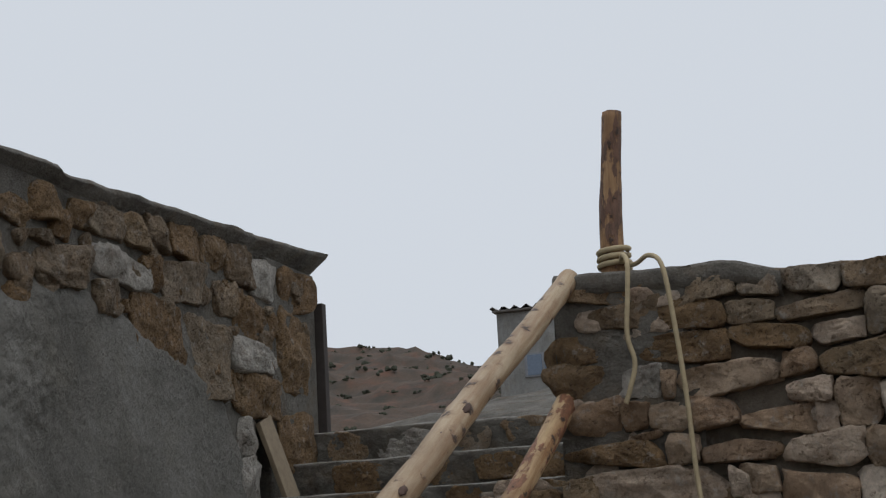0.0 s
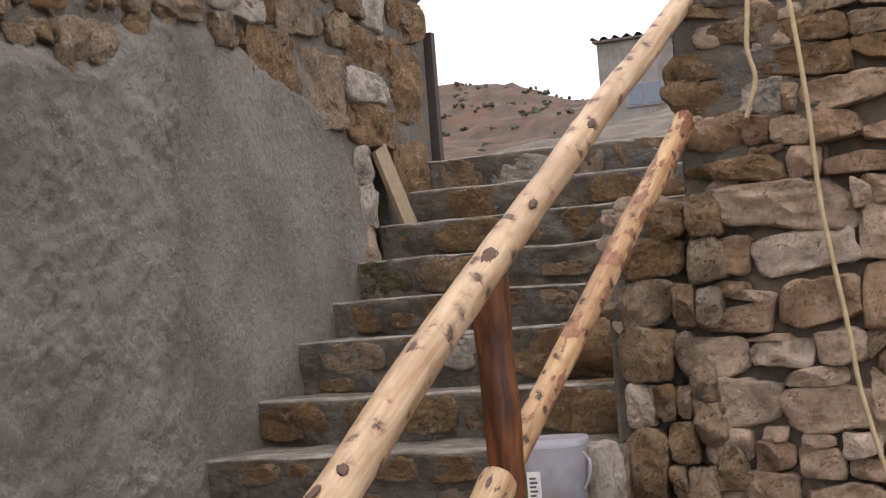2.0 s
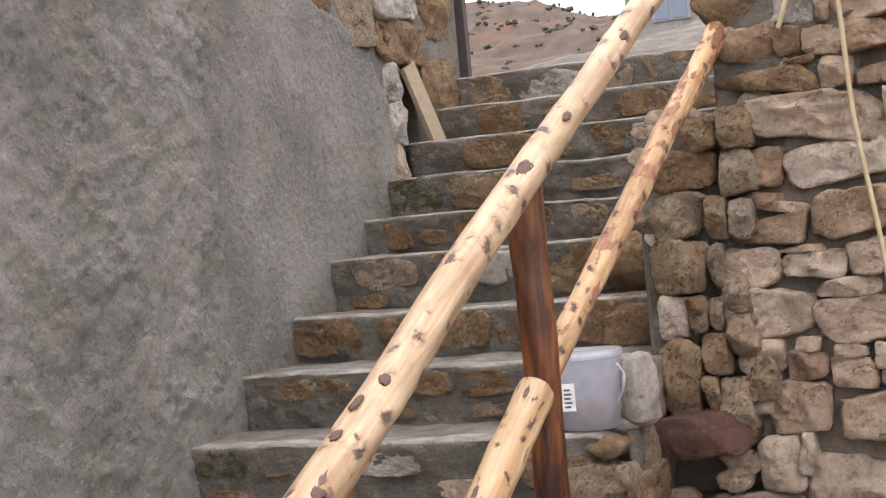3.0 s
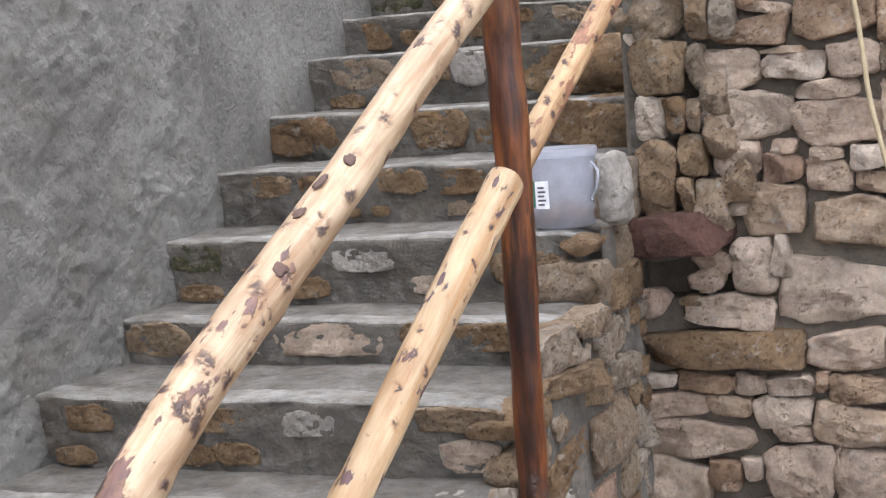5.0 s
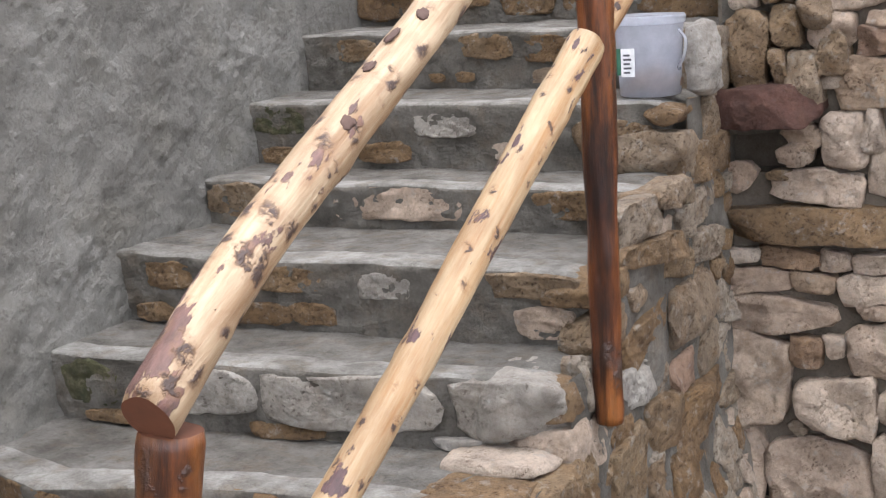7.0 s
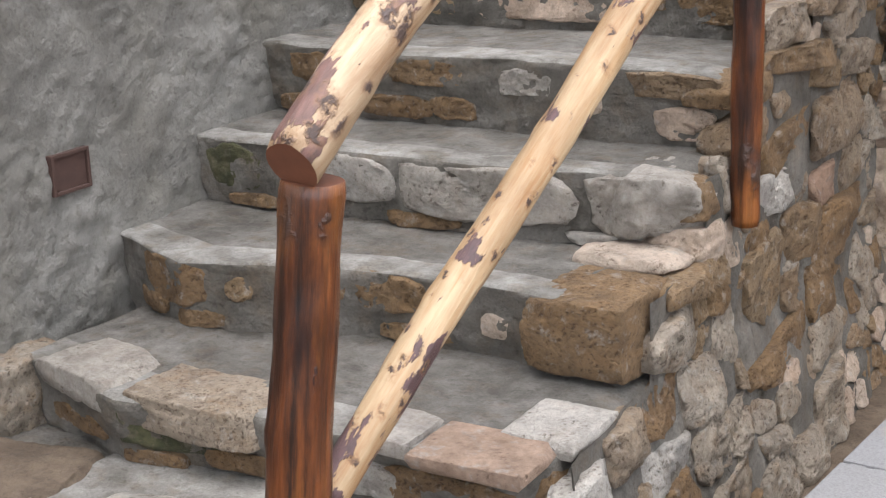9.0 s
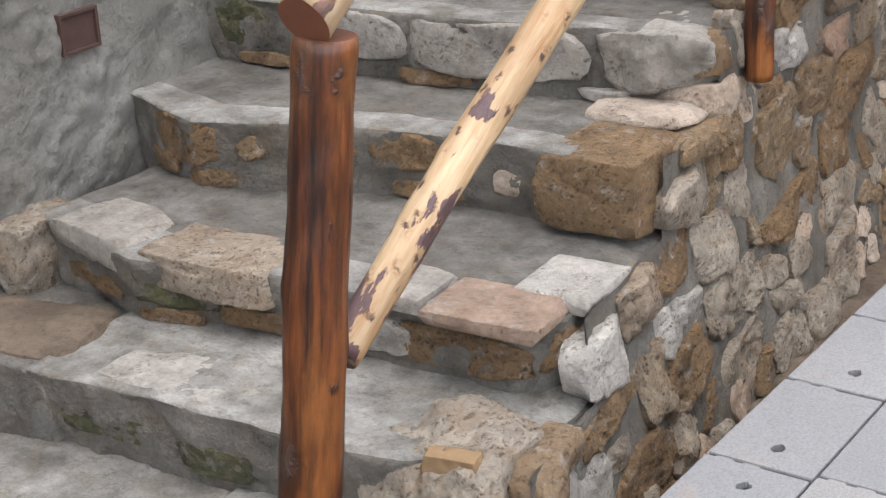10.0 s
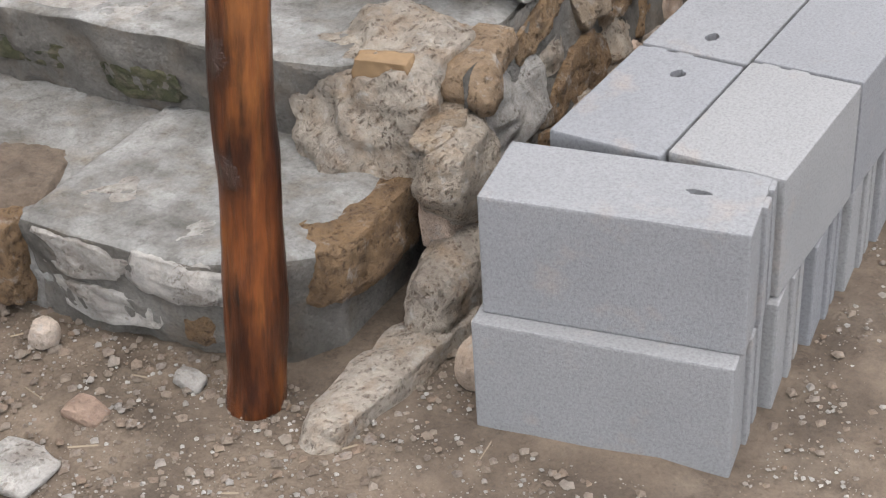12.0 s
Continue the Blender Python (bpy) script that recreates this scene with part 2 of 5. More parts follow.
mat_hill = cement_material("red_hillside", (0.115, 0.075, 0.05), (0.05, 0.04, 0.029), (0.165, 0.066, 0.036), 0.8, 0.4, 1.0)
mat_house = cement_material("house_render", (0.3, 0.3, 0.29), (0.22, 0.22, 0.21))
mat_roof = plain("corrugated_sheet", (0.15, 0.14, 0.13), 0.7)

mat_log_patchy = log_material("patchy_log", (0.43, 0.325, 0.2), (0.32, 0.175, 0.07), (0.075, 0.04, 0.038), 0.12, 0.5, 0.12, 0.7, 0.35)
mat_pole = log_material("grey_half_peeled_log", (0.4, 0.25, 0.13), (0.22, 0.12, 0.06), (0.14, 0.08, 0.05), 0.45, 0.7)
mat_cut = plain("sawn_end", (0.13, 0.045, 0.02), 0.8)
mat_plastic = plain("clear_plastic", (0.82, 0.86, 0.95), 0.3, Transmission_Weight=0.75, IOR=1.1, Alpha=0.5)
mat_label = plain("label_paper", (0.75, 0.76, 0.76), 0.6)
mat_ink = plain("label_ink", (0.08, 0.08, 0.09), 0.6)
mat_green = plain("label_green", (0.03, 0.12, 0.07), 0.6)
mat_rust = plain("rusty_iron", (0.05, 0.024, 0.017), 0.85)
mat_frame = plain("window_frame", (0.2, 0.21, 0.23), 0.6)
mat_pane = plain("window_pane", (0.12, 0.16, 0.22), 0.15)
mat_scrub = plain("scrub_leaves", (0.045, 0.048, 0.03), 0.9)
mat_gravel = stone_material("gravel_stone", [(0.2, 0.15, 0.11), (0.36, 0.3, 0.24), (0.28, 0.2, 0.14), (0.45, 0.42, 0.38)], 0.1, 0.2)

# ---- mesh helpers ----


def mesh_of(name, bm, material, smooth=True):
    me = bpy.data.meshes.new(name)
    bm.normal_update()
    bm.to_mesh(me)
    bm.free()
    for m in material if isinstance(material, (list, tuple)) else [material]:
        me.materials.append(m)
    if smooth:
        me.shade_smooth()
    return me


def part(name, bm, material, parent=None, label="", smooth=True):
    ob = new(name, mesh_of(name, bm, material, smooth))
    ob.parent = parent
    if label:
        tagged(ob, label)
    return ob


def thing(name, at, label, category, group="", kind=""):
    ob = new(name)
    ob.empty_display_size = 0.1
    ob.matrix_world = at if isinstance(at, Matrix) else Matrix.Translation(at)
    return tagged(ob, label, category, group, kind)


def clip(poly, a, b, c):
    """The part of a polygon with a*x + b*y <= c."""
    out = []
    for i, p in enumerate(poly):
        q = poly[(i + 1) % len(poly)]
        dp, dq = a * p[0] + b * p[1] - c, a * q[0] + b * q[1] - c
        if dp <= 0:
            out.append(p)
        if dp * dq < 0:
            s = dp / (dp - dq)
            out.append((p[0] + s * (q[0] - p[0]), p[1] + s * (q[1] - p[1])))
    return out


def cells(sites, bounds, stretch):
    """Power cells of sites (u, v, r), wider than high by stretch, within the polygon bounds."""
    pts = [(u / stretch, v, r) for u, v, r in sites]
    box = [(u / stretch, v) for u, v in bounds]
    out = []
    for i, (x, y, r) in enumerate(pts):
        poly = box
        for j, (p, q, s) in enumerate(pts):
            if i == j or (p - x) ** 2 + (q - y) ** 2 > 1.2:
                continue
            poly = clip(poly, 2 * (p - x), 2 * (q - y), p * p + q * q - s * s - x * x - y * y + r * r)
            if len(poly) < 3:
                break
        out.append([(u * stretch, v) for u, v in poly] if len(poly) > 2 else None)
    return out


def outline(poly, inset, rng, around=14, cut=0.25):
    """A rounded, slightly uneven ring inside a polygon."""
    cx, cy = sum(p[0] for p in poly) / len(poly), sum(p[1] for p in poly) / len(poly)
    ring = []
    for x, y in poly:
        d = math.hypot(x - cx, y - cy) + 1e-6
        k = max(0.3, 1 - inset / d)
        ring.append((cx + (x - cx) * k, cy + (y - cy) * k))
    for _ in range(1):
        nxt = []
        for i, p in enumerate(ring):
            q = ring[(i + 1) % len(ring)]
            nxt += [(p[0] * (1 - cut) + q[0] * cut, p[1] * (1 - cut) + q[1] * cut), (p[0] * cut + q[0] * (1 - cut), p[1] * cut + q[1] * (1 - cut))]
        ring = nxt
    total = [0]
    for i, p in enumerate(ring):
        q = ring[(i + 1) % len(ring)]
        total.append(total[-1] + math.hypot(q[0] - p[0], q[1] - p[1]))
    out, i = [], 0
    for n in range(around):
        s = total[-1] * n / around
        while total[i + 1] < s:
            i += 1
        f = (s - total[i]) / max(1e-9, total[i + 1] - total[i])
        p, q = ring[i % len(ring)], ring[(i + 1) % len(ring)]
        out.append((p[0] + f * (q[0] - p[0]), p[1] + f * (q[1] - p[1])))
    return out, (cx, cy), total[-1] / 6.0


def pitted(p, seed, depth):
    """Pores and small chips of weathered limestone, in metres below the face."""
    where = noise.noise(p * 9 + seed)
    near = noise.voronoi(p * 42 + seed)[0][0]
    pit = max(0, 0.5 - near) * 2 * min(1, max(0, where + 0.35) * 2)
    return depth * (pit + 0.35 * max(0, noise.noise(p * 75 - seed)) + 0.3 * noise.noise(p * 21 + seed))


def stone_mesh(bm, poly, frame_of, proud, deep, inset, rng, bulge=1.0, rough=0.16, around=30, cut=None, pits=0.007, rings_count=9):
    """One stone from its outline on a wall, its face broken into a few tilted planes; frame_of(u, v, out) gives its place."""
    ring, (cx, cy), size = outline(poly, inset, rng, around, cut or rng.uniform(0.12, 0.24))
    seed = Vector((rng.uniform(-50, 50), rng.uniform(-50, 50), rng.uniform(-50, 50)))
    size = max(size, 0.02)
    facets = [(rng.uniform(-0.7, 0.7) * bulge, rng.uniform(-0.7, 0.7) * bulge, rng.uniform(0.75, 1.2)) for _ in range(5)]
    levels = [(0.95, -1), (1.0, 0.0), (0.995, 0.6), (0.96, 0.9)] + [(0.93 - 0.88 * (k / (rings_count - 1)) ** 0.9, 1) for k in range(rings_count)]
    rings = []
    depth = pits * min(1, size / 0.07)
    for scale, level in levels:
        row = []
        for u, v in ring:
            du, dv = (u - cx) * scale, (v - cy) * scale
            p = Vector((cx + du, cy + dv, level * 0.06))
            n = noise.noise(p * (1.2 / size) + seed)
            n2 = noise.noise(p * (3.5 / size) + seed)
            n3 = noise.noise(p * 34 + seed)
            if level < 0:
                out = -deep
            else:
                face = min(c + a * du / size + b * dv / size for a, b, c in facets)
                out = proud * level * max(0.15, face)
                out += (n * 0.9 + (abs(n2) - 0.2) * -0.6) * rough * size * (0.3 + 0.7 * level)
                if level > 0:
                    out -= level * pitted(p, seed, depth)
            k = 1 + (0.13 * n2 + 0.08 * n + 0.07 * n3) * (1 if level >= 0 else 0)
            row.append(bm.verts.new(frame_of(cx + du * k, cy + dv * k, out)))
        rings.append(row)
    for a, b in zip(rings, rings[1:]):
        for i in range(around):
            j = (i + 1) % around
            bm.faces.new((a[i], a[j], b[j], b[i]))
    bm.faces.new(rings[-1])


def boulder(name, lo, hi, material, parent=None, seed=0, rough=0.12, round_=0.45, label="", cuts=18, turn=0.0, chips=0.8, pits=0.009):
    """A rough squared stone that fills the box from lo to hi."""
    bm = bmesh.new()
    bmesh.ops.create_cube(bm, size=2)
    bmesh.ops.subdivide_edges(bm, edges=bm.edges[:], cuts=cuts, use_grid_fill=True)
    c = (Vector(lo) + Vector(hi)) / 2
    half = (Vector(hi) - Vector(lo)) / 2
    rng = random.Random(seed * 77 + 5)
    off = Vector((rng.uniform(-40, 40), rng.uniform(-40, 40), rng.uniform(-40, 40)))
    planes = [(Vector((rng.uniform(-1, 1), rng.uniform(-1, 1), rng.uniform(-1, 1))).normalized(), rng.uniform(0.85, 1.1)) for _ in range(6)]
    m = min(half)
    for v in bm.verts:
        p = v.co.copy()
        q = p.normalized() * 1.15
        p = p.lerp(q, round_)
        for nrm, d in planes:
            over = p.dot(nrm) - d
            if over > 0:
                p -= nrm * over * chips
        w = Vector((p.x * half.x, p.y * half.y, p.z * half.z))
        n = fbm(w * 9 + off, 4)
        w += p.normalized() * (n * rough * m - pitted(w, off, pits * min(1, m / 0.04)))
        v.co = w
    ob = part(name, bm, material, parent, label)
    ob.matrix_world = Matrix.Translation(c) @ pose(0, 0, 0, 0, 0, turn)
    return ob


def around_rects(poly, rects):
    """A cell kept out of the reserved rectangles (u0, u1, v0, v1)."""
    for u0, u1, v0, v1 in rects:
        if not poly or len(poly) < 3:
            return None
        cx, cy = sum(p[0] for p in poly) / len(poly), sum(p[1] for p in poly) / len(poly)
        sides = [(cx - u1, (-1, 0, -u1)), (u0 - cx, (1, 0, u0)), (cy - v1, (0, -1, -v1)), (v0 - cy, (0, 1, v0))]
        best = max(sides)
        us, vs = [p[0] for p in poly], [p[1] for p in poly]
        if max(us) > u0 and min(us) < u1 and max(vs) > v0 and min(vs) < v1:
            if best[0] < -0.02:
                return None
            poly = clip(poly, *best[1])
    return poly


def rubble(name, parent, sites, bounds, stretch, frame_of, materials, proud, deep, gap, seed, keep=None, bulge=1.0, rough=0.16, rects=(), cut=None, pits=0.007, floor_of=None, split=0.0):
    """Single stones of a rubble face, each an object of its own."""
    rng = random.Random(seed)
    made = []
    pieces = []
    for site, poly in zip(sites, cells(sites, bounds, stretch)):
        if poly and split and rng.random() < split:
            cx, cy = sum(p[0] for p in poly) / len(poly), sum(p[1] for p in poly) / len(poly)
            a = rng.choice([rng.uniform(1.1, 2.0), rng.uniform(-0.5, 0.5), rng.uniform(0.3, 1.2)])
            c, d = math.cos(a), math.sin(a)
            off = c * cx + d * cy + rng.uniform(-0.03, 0.03)
            pieces += [(site, clip(poly, c, d, off)), (site, clip(poly, -c, -d, -off))]
        else:
            pieces.append((site, poly))
    for site, poly in pieces:
        if poly and rects:
            poly = around_rects(poly, rects)
        if poly and floor_of:
            poly = clip(poly, 0, -1, -floor_of(site[0]))
        if not poly or len(poly) < 3:
            continue
        us, vs = [p[0] for p in poly], [p[1] for p in poly]
        if max(us) - min(us) < 0.025 or max(vs) - min(vs) < 0.02:
            continue
        cx, cy = sum(us) / len(poly), sum(vs) / len(poly)
        if keep and not keep(cx, cy):
            continue
        bm = bmesh.new()
        stone_mesh(bm, poly, frame_of, proud * rng.uniform(0.45, 1.35), deep, gap * rng.uniform(0.5, 1.5), rng, bulge, rough, cut=cut, pits=pits)
        m = materials[int(rng.random() * len(materials))]
        made.append(part(name, bm, m, parent))
    return made


def laid(parent, stones, frame_of, default, proud, deep, seed, rough=0.16, pits=0.007, round_=0.1, bulge=0.8, grow=0.03, taken=(), top=9.0):
    """Stones set one by one, each from its extent (u0, u1, v0, v1) on the wall and, where it differs, its kind; they grow until they meet."""
    rng = random.Random(seed)
    others = [tuple(e[:4]) for e in (*stones, *taken)]
    for u0, u1, v0, v1, *kind in stones:
        w, h = u1 - u0, v1 - v0
        cu, cv = (u0 + u1) / 2, (v0 + v1) / 2
        c = [rng.uniform(0.0, 0.28) for _ in range(8)]
        a0, a1, b0, b1 = u0 - grow, u1 + grow, v0 - grow, v1 + grow
        w, h = a1 - a0, b1 - b0
        poly = [(a0 + w * c[0], b0), (a1 - w * c[1], b0 + h * rng.uniform(0, 0.08)), (a1, b0 + h * c[2]), (a1 - w * rng.uniform(0, 0.06), b1 - h * c[3]),
                (a1 - w * c[4], b1), (a0 + w * c[5], b1 - h * rng.uniform(0, 0.08)), (a0, b1 - h * c[6]), (a0 + w * rng.uniform(0, 0.06), b0 + h * c[7])]
        for e in others:
            p0, p1, q0, q1 = e
            if e == (u0, u1, v0, v1) or p0 > a1 + grow or p1 < a0 - grow or q0 > b1 + grow or q1 < b0 - grow or len(poly) < 3:
                continue
            lean = 0.16 * math.sin((p0 + u0) * 37 + (q0 + v0) * 53)
            gaps = [(p0 - u1, 1, 0, (p0 + u1) / 2), (u0 - p1, -1, 0, -(p1 + u0) / 2), (q0 - v1, 0, 1, (q0 + v1) / 2), (v0 - q1, 0, -1, -(q1 + v0) / 2)]
            gap, a, b, d = max(gaps)
            mu, mv = (max(u0, p0) + min(u1, p1)) / 2, (max(v0, q0) + min(v1, q1)) / 2
            if a:
                poly = clip(poly, a, lean, d + lean * mv)
            else:
                poly = clip(poly, lean, b, d + lean * mu)
        for k in range(4):
            way = math.pi * (0.25 + 0.5 * k) + rng.uniform(-0.35, 0.35)
            nu, nv = math.cos(way) * h / (w + h), math.sin(way) * w / (w + h)
            if len(poly) > 2:
                far, near = max(nu * p[0] + nv * p[1] for p in poly), nu * cu + nv * cv
                poly = clip(poly, nu, nv, far - (far - near) * rng.choice((0.02, 0.05, 0.1, 0.18)))
        poly = clip(poly, 0, 1, top)
        if len(poly) < 3:
            continue
        bm = bmesh.new()
        stone_mesh(bm, poly, frame_of, proud * rng.uniform(0.65, 1.3), deep, 0.001, rng, bulge, rough, 30, round_, pits, 9)
        part("stone", bm, KINDS[kind[0]] if kind else rng.choice(default), parent)


def chips(parent, count, bounds, frame_of, materials, taken, seed, allowed, size=(0.03, 0.075)):
    """Small stones wedged deep in the joints between the large ones."""
    rng = random.Random(seed)
    made = 0
    for _ in range(count * 12):
        u, v, w = rng.uniform(bounds[0], bounds[1]), rng.uniform(bounds[2], bounds[3]), rng.uniform(*size)
        if made == count or not allowed(u, v) or any(a + 0.004 < u < b - 0.004 and c + 0.004 < v < d - 0.004 for a, b, c, d in taken):
            continue
        made += 1
        h, turn = w * rng.uniform(0.45, 0.9), rng.uniform(-0.4, 0.4)
        poly = [(u + w * rng.uniform(0.8, 1.15) * math.cos(a + turn), v + h * rng.uniform(0.8, 1.15) * math.sin(a)) for a in (0.2, 1.1, 2.0, 2.9, 3.9, 4.8, 5.6)]
        bm = bmesh.new()
        stone_mesh(bm, poly, frame_of, rng.uniform(0.02, 0.04), 0.05, 0.001, rng, 0.9, 0.25, 18, 0.1, 0.005, 5)
        part("stone", bm, rng.choice(materials), parent)


def scatter(seed, bounds, radius, inside=None, fixed=(), tries=4000, small=0.5):
    """Sites with sizes, kept apart; fixed ones come first."""
    rng = random.Random(seed)
    out = list(fixed)
    us, vs = [p[0] for p in bounds], [p[1] for p in bounds]
    for k in range(tries):
        u, v = rng.uniform(min(us), max(us)), rng.uniform(min(vs), max(vs))
        f = 1 - (k / tries) ** 0.6
        r = radius * (small + (1.25 - small) * f) * rng.uniform(0.8, 1.2)
        if inside and not inside(u, v):
            continue
        if all(((u - p) / 1.35) ** 2 + (v - q) ** 2 > (0.86 * (r + s)) ** 2 for p, q, s in out):
            out.append((u, v, r))
    return out


def grid_sheet(bm, nu, nv, place):
    rows = [[bm.verts.new(place(i / nu, j / nv)) for i in range(nu + 1)] for j in range(nv + 1)]
    for j in range(nv):
        for i in range(nu):
            bm.faces.new((rows[j][i], rows[j][i + 1], rows[j + 1][i + 1], rows[j + 1][i]))
    return rows


def box_into(bm, lo, hi, bevel=0.0):
    res = bmesh.ops.create_cube(bm, size=1)
    vs = res["verts"]
    for v in vs:
        v.co = Vector([lo[k] + (v.co[k] + 0.5) * (hi[k] - lo[k]) for k in range(3)])
    if bevel:
        edges = list({e for v in vs for e in v.link_edges})
        bmesh.ops.bevel(bm, geom=edges, offset=bevel, segments=2, profile=0.6, affect="EDGES")
    return vs


def fbm(p, octaves=4):
    s, a = 0.0, 1.0
    for _ in range(octaves):
        s += a * noise.noise(p)
        p, a = p * 2.03, a * 0.5
    return s


def interp(x, table):
    for (x0, y0), (x1, y1) in zip(table, table[1:]):
        if x <= x1:
            return y0 + (y1 - y0) * max(0, (x - x0)) / (x1 - x0)
    return table[-1][1]

# ---- ground, terrace, hill ----
FLOOR = -0.05
bm = bmesh.new()


def ground_at(s, t):
    u, v = s * 2 - 1, t * 2 - 1
    x = 1.8 + math.copysign(abs(u) ** 3.2, u) * 1500 + u * 4
    y = 0.3 + math.copysign(abs(v) ** 3.2, v) * 1500 + v * 4
    p = Vector((x, y, 0))
    z = 0.02 * fbm(p * 1.7, 3) + 0.012 * fbm(p * 8, 3) if abs(x) < 8 and abs(y) < 8 else 0
    return x, y, FLOOR + z


grid_sheet(bm, 220, 220, ground_at)
ground = part("ground", bm, mat_soil)
tagged(ground, "trodden brown soil with gravel and lime crumbs", "ground", kind="structure")

# ---- staircase ----
# front edge y and tread height of each step, from the ground up
FRONT = [0.475, 0.9, 1.285, 1.78, 2.155, 2.465, 2.935, 3.24, 3.64, 4.06, 4.42, 4.755, 5.04, 5.37, 5.69, 6.02]
TREAD = [0.19, 0.38, 0.555, 0.75, 0.955, 1.17, 1.315, 1.53, 1.73, 1.907, 2.12, 2.28, 2.455, 2.63, 2.8, 2.975]
LEFT = [1.0, 0.44, 0.1] + [-0.03] * 13
# how a front edge bends: offsets in y along the width
BEND = {0: [(1.0, 0), (1.4, 0.0), (1.6, 0.1)], 1: [(0.44, 0), (1.2, 0.02), (1.45, 0.05), (1.66, 0.22)],
        2: [(0.1, 0.04), (0.5, -0.08), (0.8, -0.03), (1.5, 0.0), (1.62, 0.06)], 3: [(0, 0), (0.35, -0.14), (0.8, 0), (1.1, 0.03), (1.4, 0.0), (1.6, 0.05)],
        4: [(0, -0.03), (0.7, -0.03), (1.56, 0.05)]}
STRAIGHT = [(-1, 0), (3, 0)]


def flank_x(y, z):
    """The stair's open side: it spreads a little towards its foot."""
    return interp(y, [(0.4, 1.76), (1.0, 1.68), (1.6, 1.6), (2.2, 1.56), (3.0, 1.55), (3.9, 1.5)]) + interp(y, [(0.9, 0.06), (1.4, 0.2), (4, 0.2)]) * max(0, 0.5 - z)


def stair_top(y):
    z = FLOOR
    for f, t in zip(FRONT, TREAD):
        if y >= f:
            z = t
    return z


def step_front(n, x):
    return FRONT[n] + interp(x, BEND.get(n, STRAIGHT)) + 0.012 * fbm(Vector((x * 4, n * 7.3, 0)), 3)


staircase = thing("stone_staircase", (0, 0, 0), "steep outdoor staircase of rubble stone and grey cement", "staircase", kind="structure")
steps = []
for n in range(16):
    z1 = TREAD[n]
    z0 = TREAD[n - 1] if n else FLOOR - 0.05
    back = (FRONT[n + 1] if n < 15 else 6.5) + 0.16
    x0, x1 = LEFT[n], 1.61 if n == 0 else (flank_x(FRONT[n] + 0.1, z1) - 0.045 if n < 9 else 1.52 if n < 12 else 2.2)
    rows = []
    bm = bmesh.new()
    for i in range(121):
        x = x0 + (x1 - x0) * i / 120
        yf = step_front(n, x)
        zt = z1 + 0.008 * fbm(Vector((x * 3, n * 3.1, 5)), 3)
        e = max(0, (x - x1 + 0.07) / 0.07) ** 2
        yf, zt = yf + 0.06 * e, zt - 0.02 * e
        r = 0.014 + 0.006 * noise.noise(Vector((x * 9, n, 2)))
        row = []
        for k in range(17):
            k = k / 2
            z = z0 - 0.04 + (zt - r - z0 + 0.04) * k / 8
            row.append((x, yf + 0.035 * (1 - k / 8) + (0.022 * fbm(Vector((x * 7, z * 9, n)), 4) + 0.009 * fbm(Vector((x * 30, z * 30, n)), 3)) * (1 - k / 16), z))
        for k in (1, 2, 3):
            a = k * math.pi / 6
            row.append((x, yf + r - r * math.cos(a), zt - r + r * math.sin(a)))
        for k in range(1, 11):
            y = yf + r + (back - yf - r) * k / 10
            row.append((x, y, zt + (0.008 * fbm(Vector((x * 5, y * 5, n)), 4) + 0.003 * fbm(Vector((x * 25, y * 25, n)), 3)) * min(1, k / 3)))
        row.append((x, back, z0 - 0.04))
        rows.append([bm.verts.new(p) for p in row])
    for a, b in zip(rows, rows[1:]):
        for k in range(len(a) - 1):
            f = bm.faces.new((a[k], b[k], b[k + 1], a[k + 1]))
            # slot 2: paler strip over the rounded nosing and the tread's first row
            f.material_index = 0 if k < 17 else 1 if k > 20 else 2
    bm.faces.new(rows[0])
    bm.faces.new(rows[-1][::-1])
    bmesh.ops.recalc_face_normals(bm, faces=bm.faces[:])
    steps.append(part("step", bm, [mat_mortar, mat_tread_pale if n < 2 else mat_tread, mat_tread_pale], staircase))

# stones set in the risers: from x, to x, from and to a share of the rise, kind of stone
KINDS = {"b": mat_stone_brown, "t": mat_stone_flank, "p": mat_stone_pale, "g": mat_stone_wall, "m": mat_moss, "r": mat_stone_red, "c": mat_boulder}
SET_IN = {}
SET_IN[0] = [(1.02, 1.22, 0.55, 0.98, "p"), (1.24, 1.5, 0.55, 0.97, "p"), (1.04, 1.3, 0.12, 0.5, "p"), (1.36, 1.42, 0.15, 0.5, "b")]
SET_IN[1] = [(0.5, 0.82, 0.25, 0.6, "m"), (0.85, 1.05, 0.1, 0.55, "m")]
SET_IN[2] = [(0.18, 0.42, 0.1, 0.45, "b"), (0.48, 0.86, 0.25, 0.96, "m"), (0.5, 0.68, 0.0, 0.22, "b"), (0.72, 1.0, 0.05, 0.4, "b"), (1.05, 1.25, 0.1, 0.7, "p"), (1.2, 1.55, 0.05, 0.7, "b")]
SET_IN[3] = [(0.14, 0.42, 0.3, 0.95, "b"), (0.1, 0.25, 0.02, 0.35, "b"), (0.3, 0.45, 0.02, 0.28, "b"), (0.62, 0.78, 0.5, 0.92, "b"), (0.8, 1.0, 0.4, 0.98, "b"), (0.62, 0.75, 0.05, 0.4, "b"), (0.85, 1.1, 0.05, 0.3, "b")]
